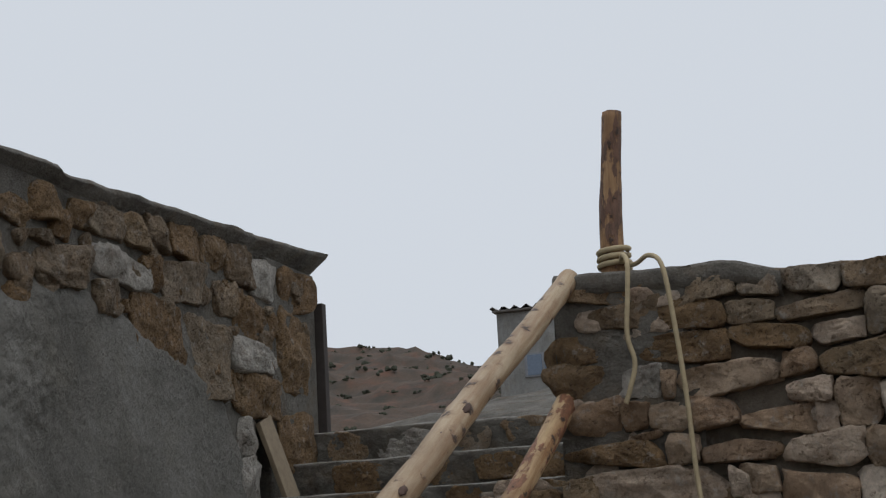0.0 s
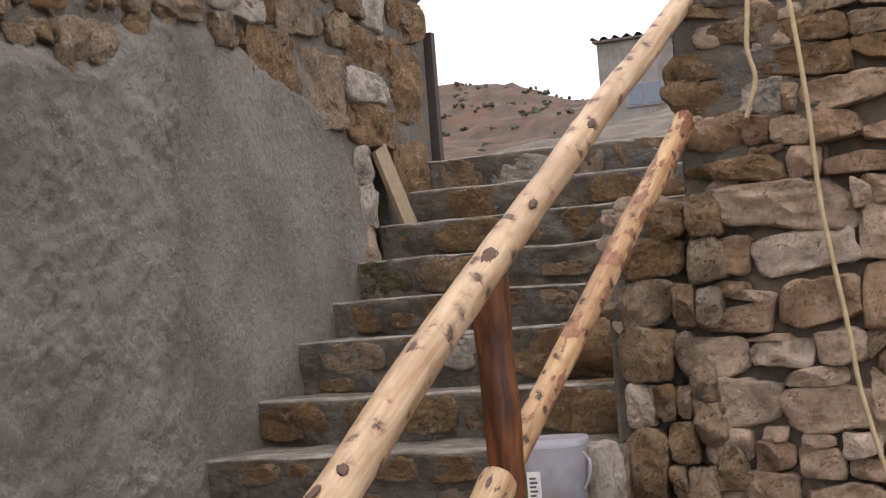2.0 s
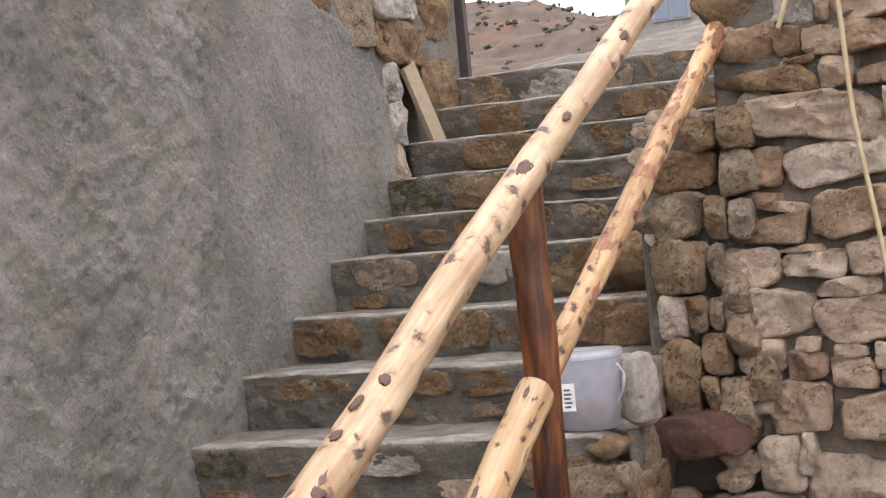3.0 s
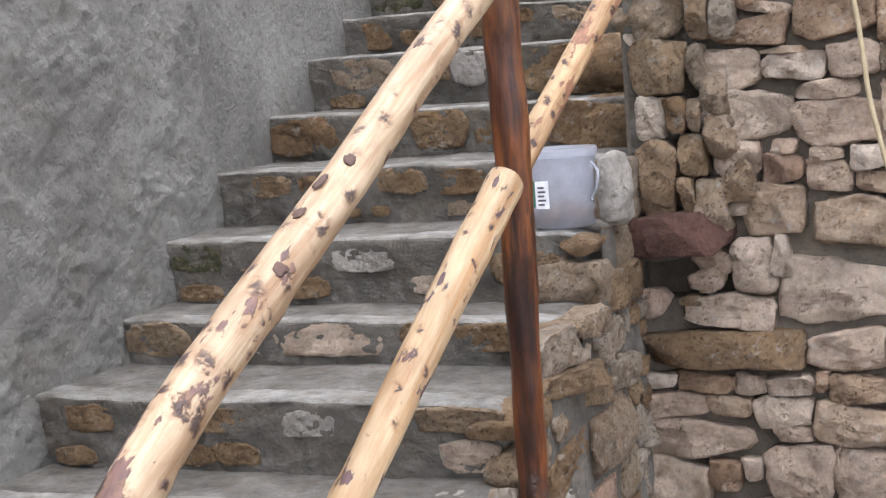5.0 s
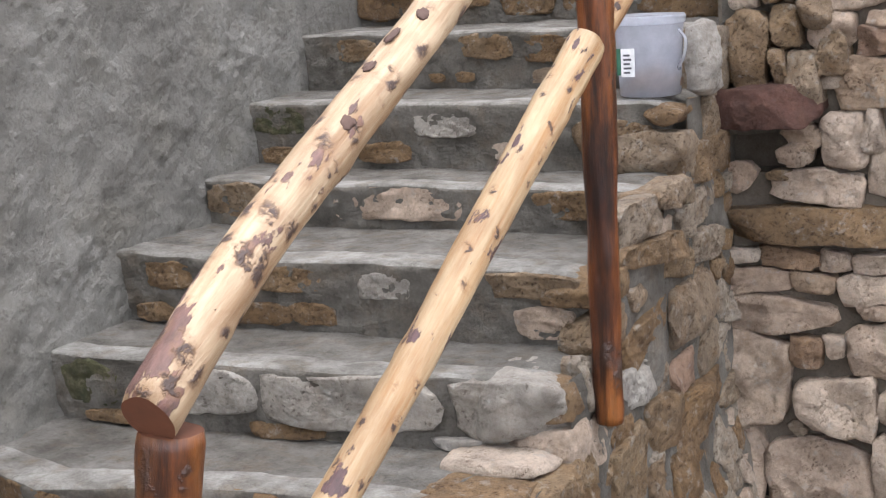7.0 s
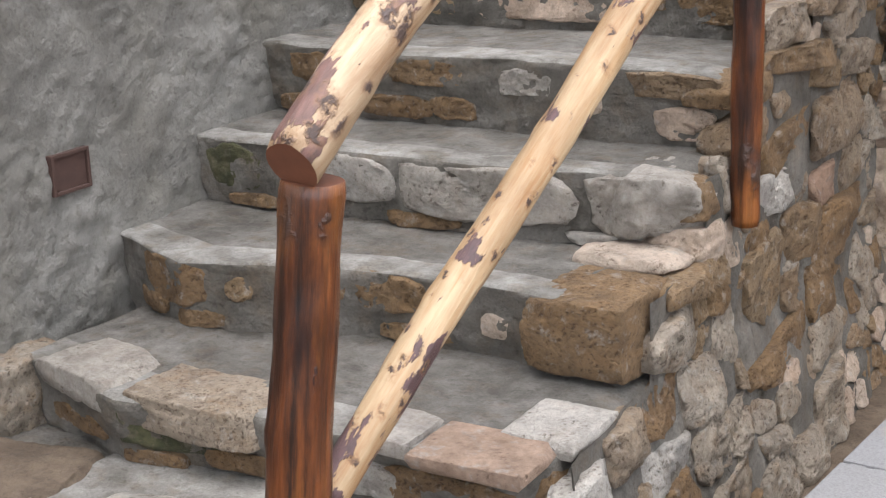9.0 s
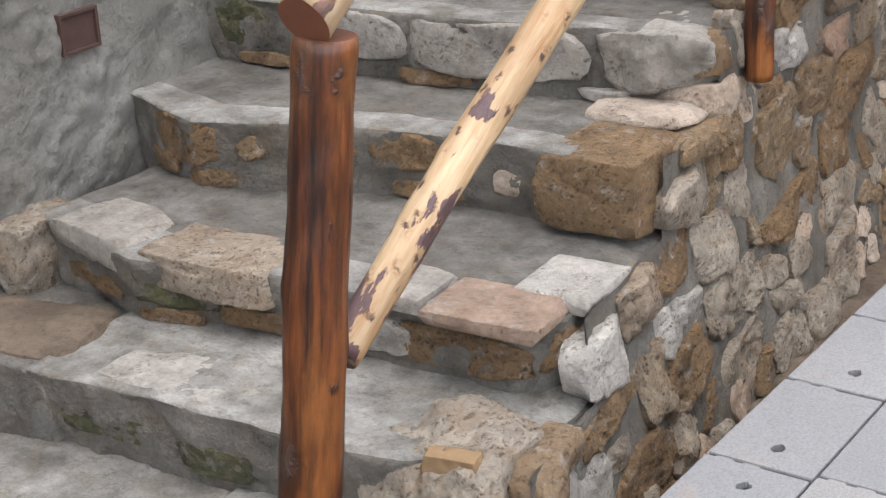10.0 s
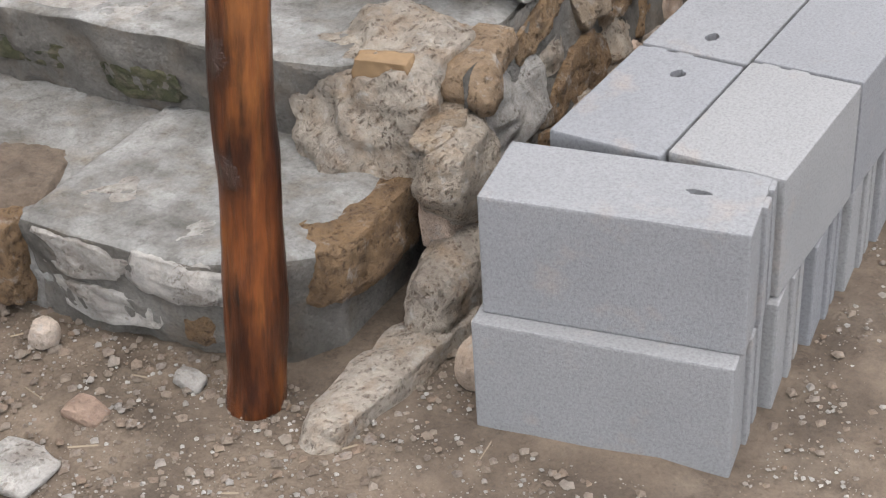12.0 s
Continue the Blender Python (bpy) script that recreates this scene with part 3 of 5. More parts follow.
SET_IN[4] = [(0.05, 0.25, 0.25, 0.92, "m"), (0.12, 0.32, 0.02, 0.22, "b"), (0.34, 0.7, 0.3, 0.97, "p"), (0.7, 1.24, 0.22, 0.97, "p"), (1.26, 1.53, 0.2, 0.98, "p"), (0.66, 0.9, 0.02, 0.25, "b"), (1.2, 1.45, 0.02, 0.2, "p")]
SET_IN[5] = [(0.1, 0.28, 0.5, 0.92, "b"), (0.46, 0.74, 0.55, 0.92, "b"), (0.84, 1.0, 0.5, 0.9, "p"), (0.36, 0.62, 0.08, 0.4, "b"), (0.6, 0.76, 0.1, 0.42, "b"), (1.24, 1.5, 0.62, 0.98, "t"), (1.3, 1.48, 0.1, 0.55, "g"), (0.05, 0.2, 0.02, 0.3, "b")]
SET_IN[6] = [(0.02, 0.28, 0.2, 0.95, "t"), (0.48, 0.95, 0.15, 0.97, "g"), (1.0, 1.14, 0.5, 0.95, "b"), (1.18, 1.4, 0.3, 0.97, "b"), (0.32, 0.42, 0.2, 0.6, "b")]
SET_IN[7] = [(0.02, 0.24, 0.5, 0.95, "m"), (0.04, 0.22, 0.05, 0.32, "b"), (0.42, 0.62, 0.05, 0.4, "b"), (0.62, 0.86, 0.45, 0.85, "p"), (0.9, 1.1, 0.1, 0.4, "g"), (1.2, 1.45, 0.2, 0.75, "t")]
SET_IN[8] = [(0.13, 0.3, 0.5, 0.92, "b"), (0.33, 0.42, 0.55, 0.9, "b"), (0.62, 0.82, 0.5, 0.95, "b"), (0.86, 1.05, 0.45, 0.93, "b"), (0.5, 0.56, 0.1, 0.3, "b"), (0.6, 0.67, 0.1, 0.32, "b"), (1.15, 1.4, 0.2, 0.9, "t")]
SET_IN[9] = [(0.0, 0.3, 0.15, 0.97, "b"), (0.36, 0.56, 0.3, 0.9, "b"), (0.6, 0.82, 0.1, 0.96, "b"), (0.84, 1.04, 0.1, 0.96, "b"), (1.1, 1.46, 0.05, 0.98, "b")]
SET_IN[10] = [(0.1, 0.38, 0.35, 0.98, "t"), (0.4, 0.62, 0.4, 0.97, "b"), (0.08, 0.24, 0.02, 0.3, "b"), (0.62, 0.82, 0.3, 0.95, "p"), (0.88, 1.46, 0.05, 0.98, "b")]
SET_IN[11] = [(0.1, 0.22, 0.1, 0.9, "b"), (0.26, 0.38, 0.2, 0.6, "b"), (0.42, 0.66, 0.2, 0.97, "b"), (0.9, 1.1, 0.1, 0.95, "t"), (1.15, 1.48, 0.02, 0.98, "b")]
SET_IN[12] = [(0.0, 0.24, 0.1, 1.0, "m"), (0.28, 0.62, 0.1, 0.97, "b"), (0.85, 1.1, 0.2, 0.6, "t"), (1.12, 1.5, 0.05, 0.98, "b")]
SET_IN[13] = [(0.24, 0.62, 0.1, 0.97, "b"), (0.85, 1.06, 0.15, 0.95, "b"), (1.1, 1.5, 0.05, 0.97, "b"), (0.68, 0.8, 0.2, 0.8, "t")]
SET_IN[14] = [(0.2, 0.5, 0.1, 0.9, "b"), (0.54, 0.8, 0.1, 0.95, "b"), (0.9, 1.15, 0.15, 0.9, "b"), (1.18, 1.5, 0.1, 0.95, "b")]
SET_IN[15] = [(0.04, 0.26, 0.1, 0.95, "t"), (0.28, 0.62, 0.1, 0.97, "p"), (0.66, 0.88, 0.1, 0.9, "t"), (0.95, 1.3, 0.1, 0.97, "t"), (1.34, 1.5, 0.1, 0.95, "b")]
rng = random.Random(4)
for n, stones in SET_IN.items():
    z0 = TREAD[n - 1] if n else FLOOR
    rise = TREAD[n] - z0
    for a, b, lo, hi, kind in stones:
        za, zb, w, h = z0 + lo * rise, z0 + hi * rise, b - a, (hi - lo) * rise
        poly = [(a + w * fx + rng.uniform(-0.1, 0.1) * h, za + h * fz + rng.uniform(-0.09, 0.05) * h)
                for fx, fz in ((0.04, 0.12), (0.35, 0.0), (0.72, 0.03), (1, 0.15), (1, 0.8), (0.75, 1), (0.3, 1), (0, 0.85))]
        bm = bmesh.new()
        proud = 0.011 if kind == "m" else rng.uniform(0.024, 0.034) if n == 4 and kind == "p" else rng.uniform(0.01, 0.022)
        stone_mesh(bm, poly, lambda u, v, o: (u, step_front(n, u) + 0.02 * (1 - (v - z0) / rise) + 0.006 - o, v), proud, 0.04, 0.003, rng, 0.6, 0.14, 34, 0.1, 0.01, 11)
        part("stone", bm, KINDS[kind], steps[n])

# smaller stones between them
for n in range(1, 16):
    z0 = TREAD[n - 1]
    rise = TREAD[n] - z0
    taken = [(a, b, lo, hi) for a, b, lo, hi, kind in SET_IN[n]]
    for k in range(40):
        w, h = rng.uniform(0.05, 0.16), rng.uniform(0.25, 0.5)
        a, lo = rng.uniform(LEFT[n] + 0.06, 1.4 - w), rng.uniform(0.02, 0.9 - h)
        if any(a < q + 0.02 and a + w > p - 0.02 and lo < t + 0.06 and lo + h > s - 0.06 for p, q, s, t in taken):
            continue
        taken.append((a, a + w, lo, lo + h))
        za, hh = z0 + lo * rise, h * rise
        poly = [(a + w * fx, za + hh * fz + rng.uniform(-0.1, 0.1) * hh) for fx, fz in ((0.04, 0.2), (0.4, 0.0), (0.9, 0.1), (1, 0.7), (0.6, 1), (0.1, 0.85))]
        bm = bmesh.new()
        stone_mesh(bm, poly, lambda u, v, o: (u, step_front(n, u) + 0.02 * (1 - (v - z0) / rise) + 0.008 - o, v), rng.uniform(0.002, 0.014), 0.04, 0.003, rng, 0.6, 0.16, 24, 0.12, 0.008, 7)
        part("stone", bm, rng.choice([mat_stone_brown, mat_stone_flank, mat_stone_wall, mat_stone_brown]), steps[n])

# quoins at the open end of each riser
for n in range(4, 9):
    z0, z1 = TREAD[n - 1], TREAD[n]
    x1 = flank_x(FRONT[n] + 0.1, z1)
    mid = z0 + (z1 - z0) * rng.uniform(0.4, 0.6)
    for lo, hi in ((z0 - 0.03, mid - 0.006), (mid + 0.006, z1 - 0.012)):
        w, d = rng.uniform(0.1, 0.24), rng.uniform(0.12, 0.24)
        y0 = step_front(n, x1 - 0.05)
        boulder("corner_stone", (x1 - w, y0 - 0.018, lo), (x1 + rng.uniform(0.012, 0.03), y0 + d, hi), rng.choice([mat_stone_flank, mat_stone_flank, mat_stone_brown, mat_stone_wall]), steps[n], 100 + n * 2 + int(lo > z0), 0.2, 0.3, cuts=10)

# squared stones that turn the open corner, and slabs bedded on the treads
boulder("corner_stone", (1.285, 1.745, 0.56), (1.57, 2.077, 0.757), mat_stone_brown, steps[3], 1, 0.07, 0.08, "porous brown block at the corner", chips=0.3)
boulder("corner_stone", (1.33, 0.87, 0.04), (1.655, 1.25, 0.4), mat_boulder, steps[1], 2, 0.22, 0.36, "rounded pitted boulder at the corner", cuts=26, pits=0.014)
boulder("corner_stone", (1.5, 0.6, 0.03), (1.645, 0.92, 0.193), mat_stone_brown, steps[0], 3, 0.25, 0.15, chips=0.7)
boulder("corner_stone", (1.3, 1.308, 0.37), (1.6, 1.609, 0.53), mat_stone_brown, steps[2], 4, 0.2, 0.3)
boulder("slab", (1.31, 1.225, 0.53), (1.59, 1.43, 0.566), mat_stone_red, steps[2], 5, 0.1, 0.03, "flat reddish slab at the step's edge", turn=3, chips=0.2, pits=0.003)
boulder("slab", (1.42, 1.409, 0.53), (1.62, 1.63, 0.57), mat_stone_pale, steps[2], 6, 0.1, 0.1, chips=0.3)
boulder("slab", (1.12, 1.258, 0.53), (1.29, 1.449, 0.566), mat_stone_pale, steps[2], 7, 0.1, 0.1, chips=0.3)
boulder("slab", (0.17, 1.248, 0.49), (0.5, 1.469, 0.57), mat_stone_pale, steps[2], 8, 0.1, 0.12, "pale flat slab", turn=-14, chips=0.3)
boulder("slab", (0.5, 1.218, 0.47), (0.9, 1.449, 0.562), mat_stone_flank, steps[2], 9, 0.1, 0.1, chips=0.3)
boulder("slab", (0.6, 0.937, 0.34), (0.95, 1.148, 0.386), mat_stone_pale, steps[1], 10, 0.1, 0.3)
boulder("slab", (1.02, 0.475, 0.09), (1.3, 0.726, 0.187), mat_stone_pale, steps[0], 11, 0.2, 0.25)
boulder("slab", (1.26, 0.465, 0.1), (1.5, 0.686, 0.187), mat_stone_pale, steps[0], 12, 0.2, 0.25)
boulder("corner_stone", (1.28, 2.04, 0.73), (1.55, 2.25, 0.785), mat_stone_wall, steps[4], 13, 0.3, 0.4)
boulder("corner_stone", (1.3, 2.149, 0.8), (1.56, 2.415, 0.957), mat_stone_pale, steps[4], 14, 0.15, 0.12)
boulder("corner_stone", (1.25, 4.04, 1.73), (1.5, 4.25, 1.912), mat_stone_brown, steps[9], 15, 0.14, 0.16)
boulder("corner_stone", (1.12, 4.36, 1.915), (1.5, 4.6, 2.125), mat_stone_brown, steps[10], 16, 0.14, 0.16)
boulder("wood_plug", (1.485, 0.945, 0.36), (1.605, 1.0, 0.405), mat_wood_end, steps[1], 17, 0.25, 0.05, "split end of pale wood", turn=8, chips=0.3)

# the bench of stones beside the lowest step
bench = thing("stone_bench", (0.6, 1.0, FLOOR), "rough stones and packed brown earth beside the lowest step", "stone ledge", kind="structure")
for k, (name, lo, hi, m, rough, turn) in enumerate((
        ("ledge", (-0.02, 0.5, -0.08), (1.03, 1.0, 0.186), mat_tread_pale, 0.04, 0),
        ("ledge", (-0.02, 0.9, 0.05), (0.5, 1.42, 0.375), mat_tread, 0.05, 0),
        ("stone", (0.74, 0.43, -0.06), (0.965, 0.66, 0.165), mat_stone_brown, 0.16, 6),
        ("stone", (0.45, 0.44, -0.07), (0.72, 0.7, 0.16), mat_stone_flank, 0.2, -4),
        ("packed_earth", (0.72, 0.48, 0.12), (0.97, 0.72, 0.194), mat_soil, 0.2, 24),
        ("packed_earth", (0.1, 0.93, 0.33), (0.47, 1.2, 0.392), mat_soil, 0.2, 12),
        ("stone", (-0.03, 1.2, 0.3), (0.13, 1.46, 0.55), mat_boulder, 0.22, 0))):
    s = boulder(name, lo, hi, m, None, 30 + k, rough, 0.06 if name == "ledge" else 0.2, cuts=26, pits=0.01, turn=turn, chips=0.2 if name == "ledge" else 0.6)
    s.parent = bench
    s.matrix_parent_inverse = bench.matrix_world.inverted()

# ---- left wall ----
END_Y = 6.08


def plaster_top(y):
    return interp(y, [(-3, 3.0), (2.0, 3.02), (3.1, 3.06), (3.5, 3.28), (3.75, 3.32), (4.28, 3.22), (4.66, 3.14), (4.98, 3.02), (5.13, 2.8), (5.22, 2.4), (5.4, 2.3)])


def plaster_low(y):
    return interp(y, [(-3, 0.5), (1.2, 0.5), (1.5, 0.48), (1.75, 0.3), (2.2, 0.0), (6, 0.0)])


bm = bmesh.new()
for lo, hi in (((-0.55, -3, FLOOR - 0.2), (-0.02, 5.3, 3.72)), ((-0.55, 5.48, FLOOR - 0.2), (-0.02, END_Y, 3.78)), ((-0.55, 5.29, 2.98), (-0.022, 5.49, 3.75)), ((-0.54, 5.29, FLOOR), (-0.3, 5.49, 2.99))):
    box_into(bm, lo, hi, 0.012)
wall_left = part("wall_left", bm, mat_wall_mortar)
tagged(wall_left, "tall rubble wall, its lower part covered in grey cement plaster", "wall", kind="structure")
bm = bmesh.new()


def plaster_at(s, t):
    y, z = -1.0 + 6.25 * s, FLOOR - 0.1 + t * 3.5
    p = Vector((y, z, 0))
    edge = 3.58 + 0.06 * fbm(p * 3, 3) + max(0, 2.1 - z) * 0.22 + max(0, z - 2.7) * 0.1
    k = min(1, max(0, (edge - y) / 0.05))
    x = 0.004 + 0.018 * k + (0.013 * fbm(p * 8, 5) + 0.011 * fbm(p * 31, 4) * max(0.2, 0.6 + fbm(p * 3, 2))) * (0.2 + 0.8 * k) + 0.012 * fbm(p * 1.5, 2)
    rag = 0.035 * fbm(p * 6, 3)
    over = max(z - plaster_top(y) + rag, plaster_low(y) - z + rag, y - 5.2 + rag * 0.6)
    if over > 0:
        x -= min(0.06, over * 0.55)
    return x, y, z


grid_sheet(bm, 430, 250, plaster_at)
plaster = part("plaster", bm, mat_plaster, wall_left, "trowelled grey cement plaster, rough towards the street")
left_frame = lambda u, v, o: (-0.02 + o, u, v)
brown = [mat_stone_weathered, mat_stone_weathered, mat_stone_brown]
laid(wall_left, [(2.5, 2.62, 3.42, 3.52), (2.66, 2.8, 3.5, 3.62), (2.86, 3.0, 3.54, 3.66), (3.06, 3.22, 3.51, 3.63), (3.5, 3.66, 3.58, 3.68), (3.96, 4.12, 3.6, 3.7), (2.3, 2.45, 3.3, 3.45), (2.55, 2.66, 3.34, 3.4), (2.3, 2.5, 3.5, 3.62)],
     left_frame, brown, 0.045, 0.05, 22, 0.24, 0.009, 0.2, 1.1, 0.025)
laid(wall_left, [(2.68, 2.8, 3.3, 3.45), (2.84, 3.0, 3.4, 3.5), (3.05, 3.14, 3.36, 3.44), (3.18, 3.31, 3.35, 3.47), (3.29, 3.45, 3.48, 3.6), (3.4, 3.59, 3.44, 3.53),
                 (2.81, 2.93, 3.24, 3.31), (2.89, 3.07, 3.06, 3.23), (2.76, 2.89, 3.13, 3.19), (3.09, 3.24, 3.12, 3.24), (3.39, 3.5, 3.27, 3.41), (3.49, 3.9, 3.35, 3.51),
                 (3.92, 4.36, 3.41, 3.56, "p"), (3.91, 4.11, 3.29, 3.43), (3.74, 3.93, 3.6, 3.67), (4.14, 4.33, 3.6, 3.7), (3.62, 3.72, 3.52, 3.6), (2.5, 2.66, 3.2, 3.32)], left_frame, brown, 0.045, 0.05, 23, 0.24, 0.009, 0.2, 1.1, 0.022)
laid(wall_left, [(4.35, 4.48, 3.6, 3.71), (4.55, 4.79, 3.6, 3.72), (4.45, 4.93, 3.38, 3.6), (4.23, 4.58, 3.17, 3.42, "b"), (4.67, 5.03, 3.06, 3.37), (4.9, 5.16, 3.44, 3.6, "t"),
                 (5.06, 5.29, 3.58, 3.74), (5.08, 5.56, 3.35, 3.54, "b"), (5.12, 5.56, 3.2, 3.33, "p"), (5.09, 5.68, 3.0, 3.19, "b"), (5.16, 5.29, 2.82, 2.97, "p"), (5.6, 5.92, 3.11, 3.52, "b"),
                 (5.31, 5.55, 3.57, 3.7, "p"), (5.62, 5.98, 3.55, 3.72), (4.81, 5.01, 3.61, 3.73), (5.16, 5.29, 2.64, 2.8, "p"), (5.6, 5.98, 2.8, 3.08, "b"), (4.36, 4.44, 3.44, 3.56), (5.18, 5.28, 2.42, 2.6, "g")],
     left_frame, brown, 0.045, 0.05, 24, 0.22, 0.009, 0.15, 1.1, 0.045)
chips(wall_left, 70, (2.5, 6.0, 3.1, 3.7), left_frame, brown, [], 72, lambda u, v: v > plaster_top(u) + 0.04, (0.03, 0.085))
sites = scatter(29, [(0.6, FLOOR), (1.7, 0.6)], 0.075, lambda u, v: v < plaster_low(u), (), 800, 0.5)
rubble("stone", wall_left, sites, [(0.6, FLOOR), (1.8, FLOOR), (1.8, 0.6), (0.6, 0.6)], 1.1, left_frame, [mat_stone_flank, mat_stone_brown], 0.05, 0.05, 0.012, 25,
       lambda u, v: v < plaster_low(u) - 0.02)
bm = bmesh.new()


def cap_at(s, t):
    y = -3 + (END_Y + 3.03) * s
    a = t * 4
    over = 0.022 + 0.022 * fbm(Vector((y * 4, 1, t * 3)), 4) + (0.02 if y > END_Y - 0.25 else 0) * ((y - END_Y + 0.25) / 0.25 if y > END_Y - 0.25 else 0)
    top = interp(y, [(-3, 3.71), (2.8, 3.74), (3.65, 3.785), (3.66, 3.76), (6.1, 3.89)]) + 0.01 * fbm(Vector((y * 2.5, 4, 0)), 4)
    pts = [(-0.06, top - 0.1), (over - 0.05, top - 0.06), (over, top - 0.022), (over - 0.008, top), (-0.56, top + 0.005)]
    x, z = pts[int(round(a))]
    return x, y, z


grid_sheet(bm, 420, 4, cap_at)
part("wall_coping", bm, mat_mortar, wall_left)

# ---- open side of the stairs ----
bm = bmesh.new()


def flank_at(s, t):
    y = 1.0 + 2.94 * s
    top = stair_top(y - 0.08) - 0.006
    z = FLOOR - 0.1 + t * (top - FLOOR + 0.1)
    return flank_x(y, z) + 0.008 + 0.014 * fbm(Vector((y * 6, z * 6, 3)), 3), y, z


grid_sheet(bm, 330, 44, flank_at)
flank = part("wall_flank", bm, mat_mortar)
tagged(flank, "side wall of the stairs, tan rubble in grey mortar", "wall", kind="structure")
flank_frame = lambda u, v, o: (flank_x(u, v) + o, u, v)
FLANK_HIGH = [(2.67, 2.93, 1.2, 1.28, "t"), (2.96, 3.24, 1.2, 1.29, "t"), (3.26, 3.7, 1.27, 1.36, "t"), (2.63, 3.06, 1.08, 1.18, "t"), (3.15, 3.61, 1.13, 1.25, "t"), (3.37, 3.65, 0.99, 1.09, "t"),
    (2.97, 3.32, 1.01, 1.12, "b"), (2.63, 3.01, 0.85, 1.0, "b"), (3.06, 3.52, 0.8, 1.01, "t"), (3.38, 3.59, 0.63, 0.78, "t"), (3.03, 3.32, 0.69, 0.76, "r"), (2.58, 2.88, 0.75, 0.86, "p"),
    (2.77, 3.03, 0.57, 0.7, "t"), (3.05, 3.61, 0.46, 0.64, "b"), (2.52, 2.79, 0.46, 0.67, "b"), (2.79, 2.97, 0.41, 0.52, "t"), (1.98, 2.35, 0.67, 0.72, "t"), (1.87, 2.12, 0.54, 0.7, "c"),
    (2.26, 2.39, 0.44, 0.56, "c"), (1.78, 1.99, 0.43, 0.56, "b"), (1.56, 1.74, 0.42, 0.51, "t")]
FLANK_LOW = [(2.99, 3.34, 0.33, 0.48, "b"), (2.45, 2.94, 0.3, 0.42, "b"), (2.97, 3.23, 0.19, 0.33, "c"), (2.01, 2.25, 0.37, 0.48, "c"), (2.65, 2.88, 0.13, 0.24, "c"), (2.91, 3.15, 0.05, 0.18, "t"),
    (1.72, 2.03, 0.28, 0.41, "p"), (2.05, 2.26, 0.21, 0.33, "t"), (2.29, 2.45, 0.19, 0.26, "c"), (2.47, 2.7, 0.11, 0.18, "c"), (1.78, 2.04, 0.18, 0.3, "b"), (2.06, 2.39, 0.07, 0.17, "c"),
    (2.43, 2.65, -0.03, 0.1, "c"), (2.7, 2.9, -0.03, 0.07, "c")]
FLANK_FOOT = [(1.03, 1.22, 0.31, 0.35, "t"), (1.07, 1.33, 0.16, 0.3, "p"), (1.34, 1.53, 0.37, 0.47, "p"), (1.28, 1.56, 0.25, 0.34, "t"), (1.58, 1.75, 0.21, 0.33, "t"), (1.38, 1.69, 0.08, 0.18, "b"),
    (1.73, 1.89, 0.06, 0.13, "c")]
for k, stones in enumerate((FLANK_HIGH, FLANK_LOW, FLANK_FOOT)):
    laid(flank, stones, flank_frame, [mat_stone_flank], 0.045, 0.05, 40 + k, 0.2, 0.012, 0.12, 0.9, 0.03, [e for e in FLANK_HIGH + FLANK_LOW + FLANK_FOOT if e not in stones])
taken = [e[:4] for e in FLANK_HIGH + FLANK_LOW + FLANK_FOOT]
clear = lambda u, v: v < stair_top(u - 0.05) - 0.03 and v < stair_top(u) - 0.04 and not any(a - 0.03 < u < b + 0.03 and c - 0.02 < v < d + 0.02 for a, b, c, d in taken)
sites = scatter(11, [(0.85, FLOOR + 0.02), (3.8, 1.75)], 0.05, clear, tries=6000, small=0.55)
rubble("stone", flank, sites, [(0.85, FLOOR), (3.86, FLOOR), (3.86, 1.75), (0.8, 1.75)], 1.6, flank_frame, [mat_stone_flank, mat_stone_brown, mat_stone_flank, mat_stone_wall, mat_boulder], 0.03, 0.05, 0.006, 21,
       clear, rough=0.2, rects=taken)
for k, (lo, hi, m) in enumerate((((1.67, 0.36, -0.12), (1.8, 0.86, -0.005), mat_boulder), ((1.69, 0.7, -0.08), (1.8, 0.95, 0.1), mat_stone_flank), ((1.655, 0.83, 0.09), (1.775, 1.06, 0.3), mat_boulder))):
    boulder("stone", lo, hi, m, flank, 50 + k, 0.3, 0.3 if k == 0 else 0.5, turn=-8 + 5 * k, chips=0.35 if k == 0 else 0.6)

# ---- right wall ----
WALL_Y = 3.85
bm = bmesh.new()
box_into(bm, (1.47, WALL_Y + 0.035, FLOOR - 0.2), (7.5, WALL_Y + 0.5, 1.22), 0.01)
box_into(bm, (1.86, WALL_Y + 0.036, 1.21), (7.5, WALL_Y + 0.5, 1.38), 0.01)
box_into(bm, (1.47, WALL_Y + 0.035, 1.37), (7.5, WALL_Y + 0.5, 2.5), 0.01)
box_into(bm, (1.79, WALL_Y + 0.037, 2.49), (7.5, WALL_Y + 0.5, 3.13), 0.01)
box_into(bm, (1.3, WALL_Y + 0.16, 1.0), (1.9, WALL_Y + 0.49, 1.5), 0.01)
wall_right = part("wall_right", bm, mat_crevice)
tagged(wall_right, "dry-laid rubble wall of weathered limestone", "wall", kind="structure")
slabs = [(1.49, 2.05, 0.975, 1.11), (1.49, 1.83, 1.37, 1.52), (1.5, 1.7, 1.275, 1.38)]
right_frame = lambda u, v, o: (u, WALL_Y - o, v)
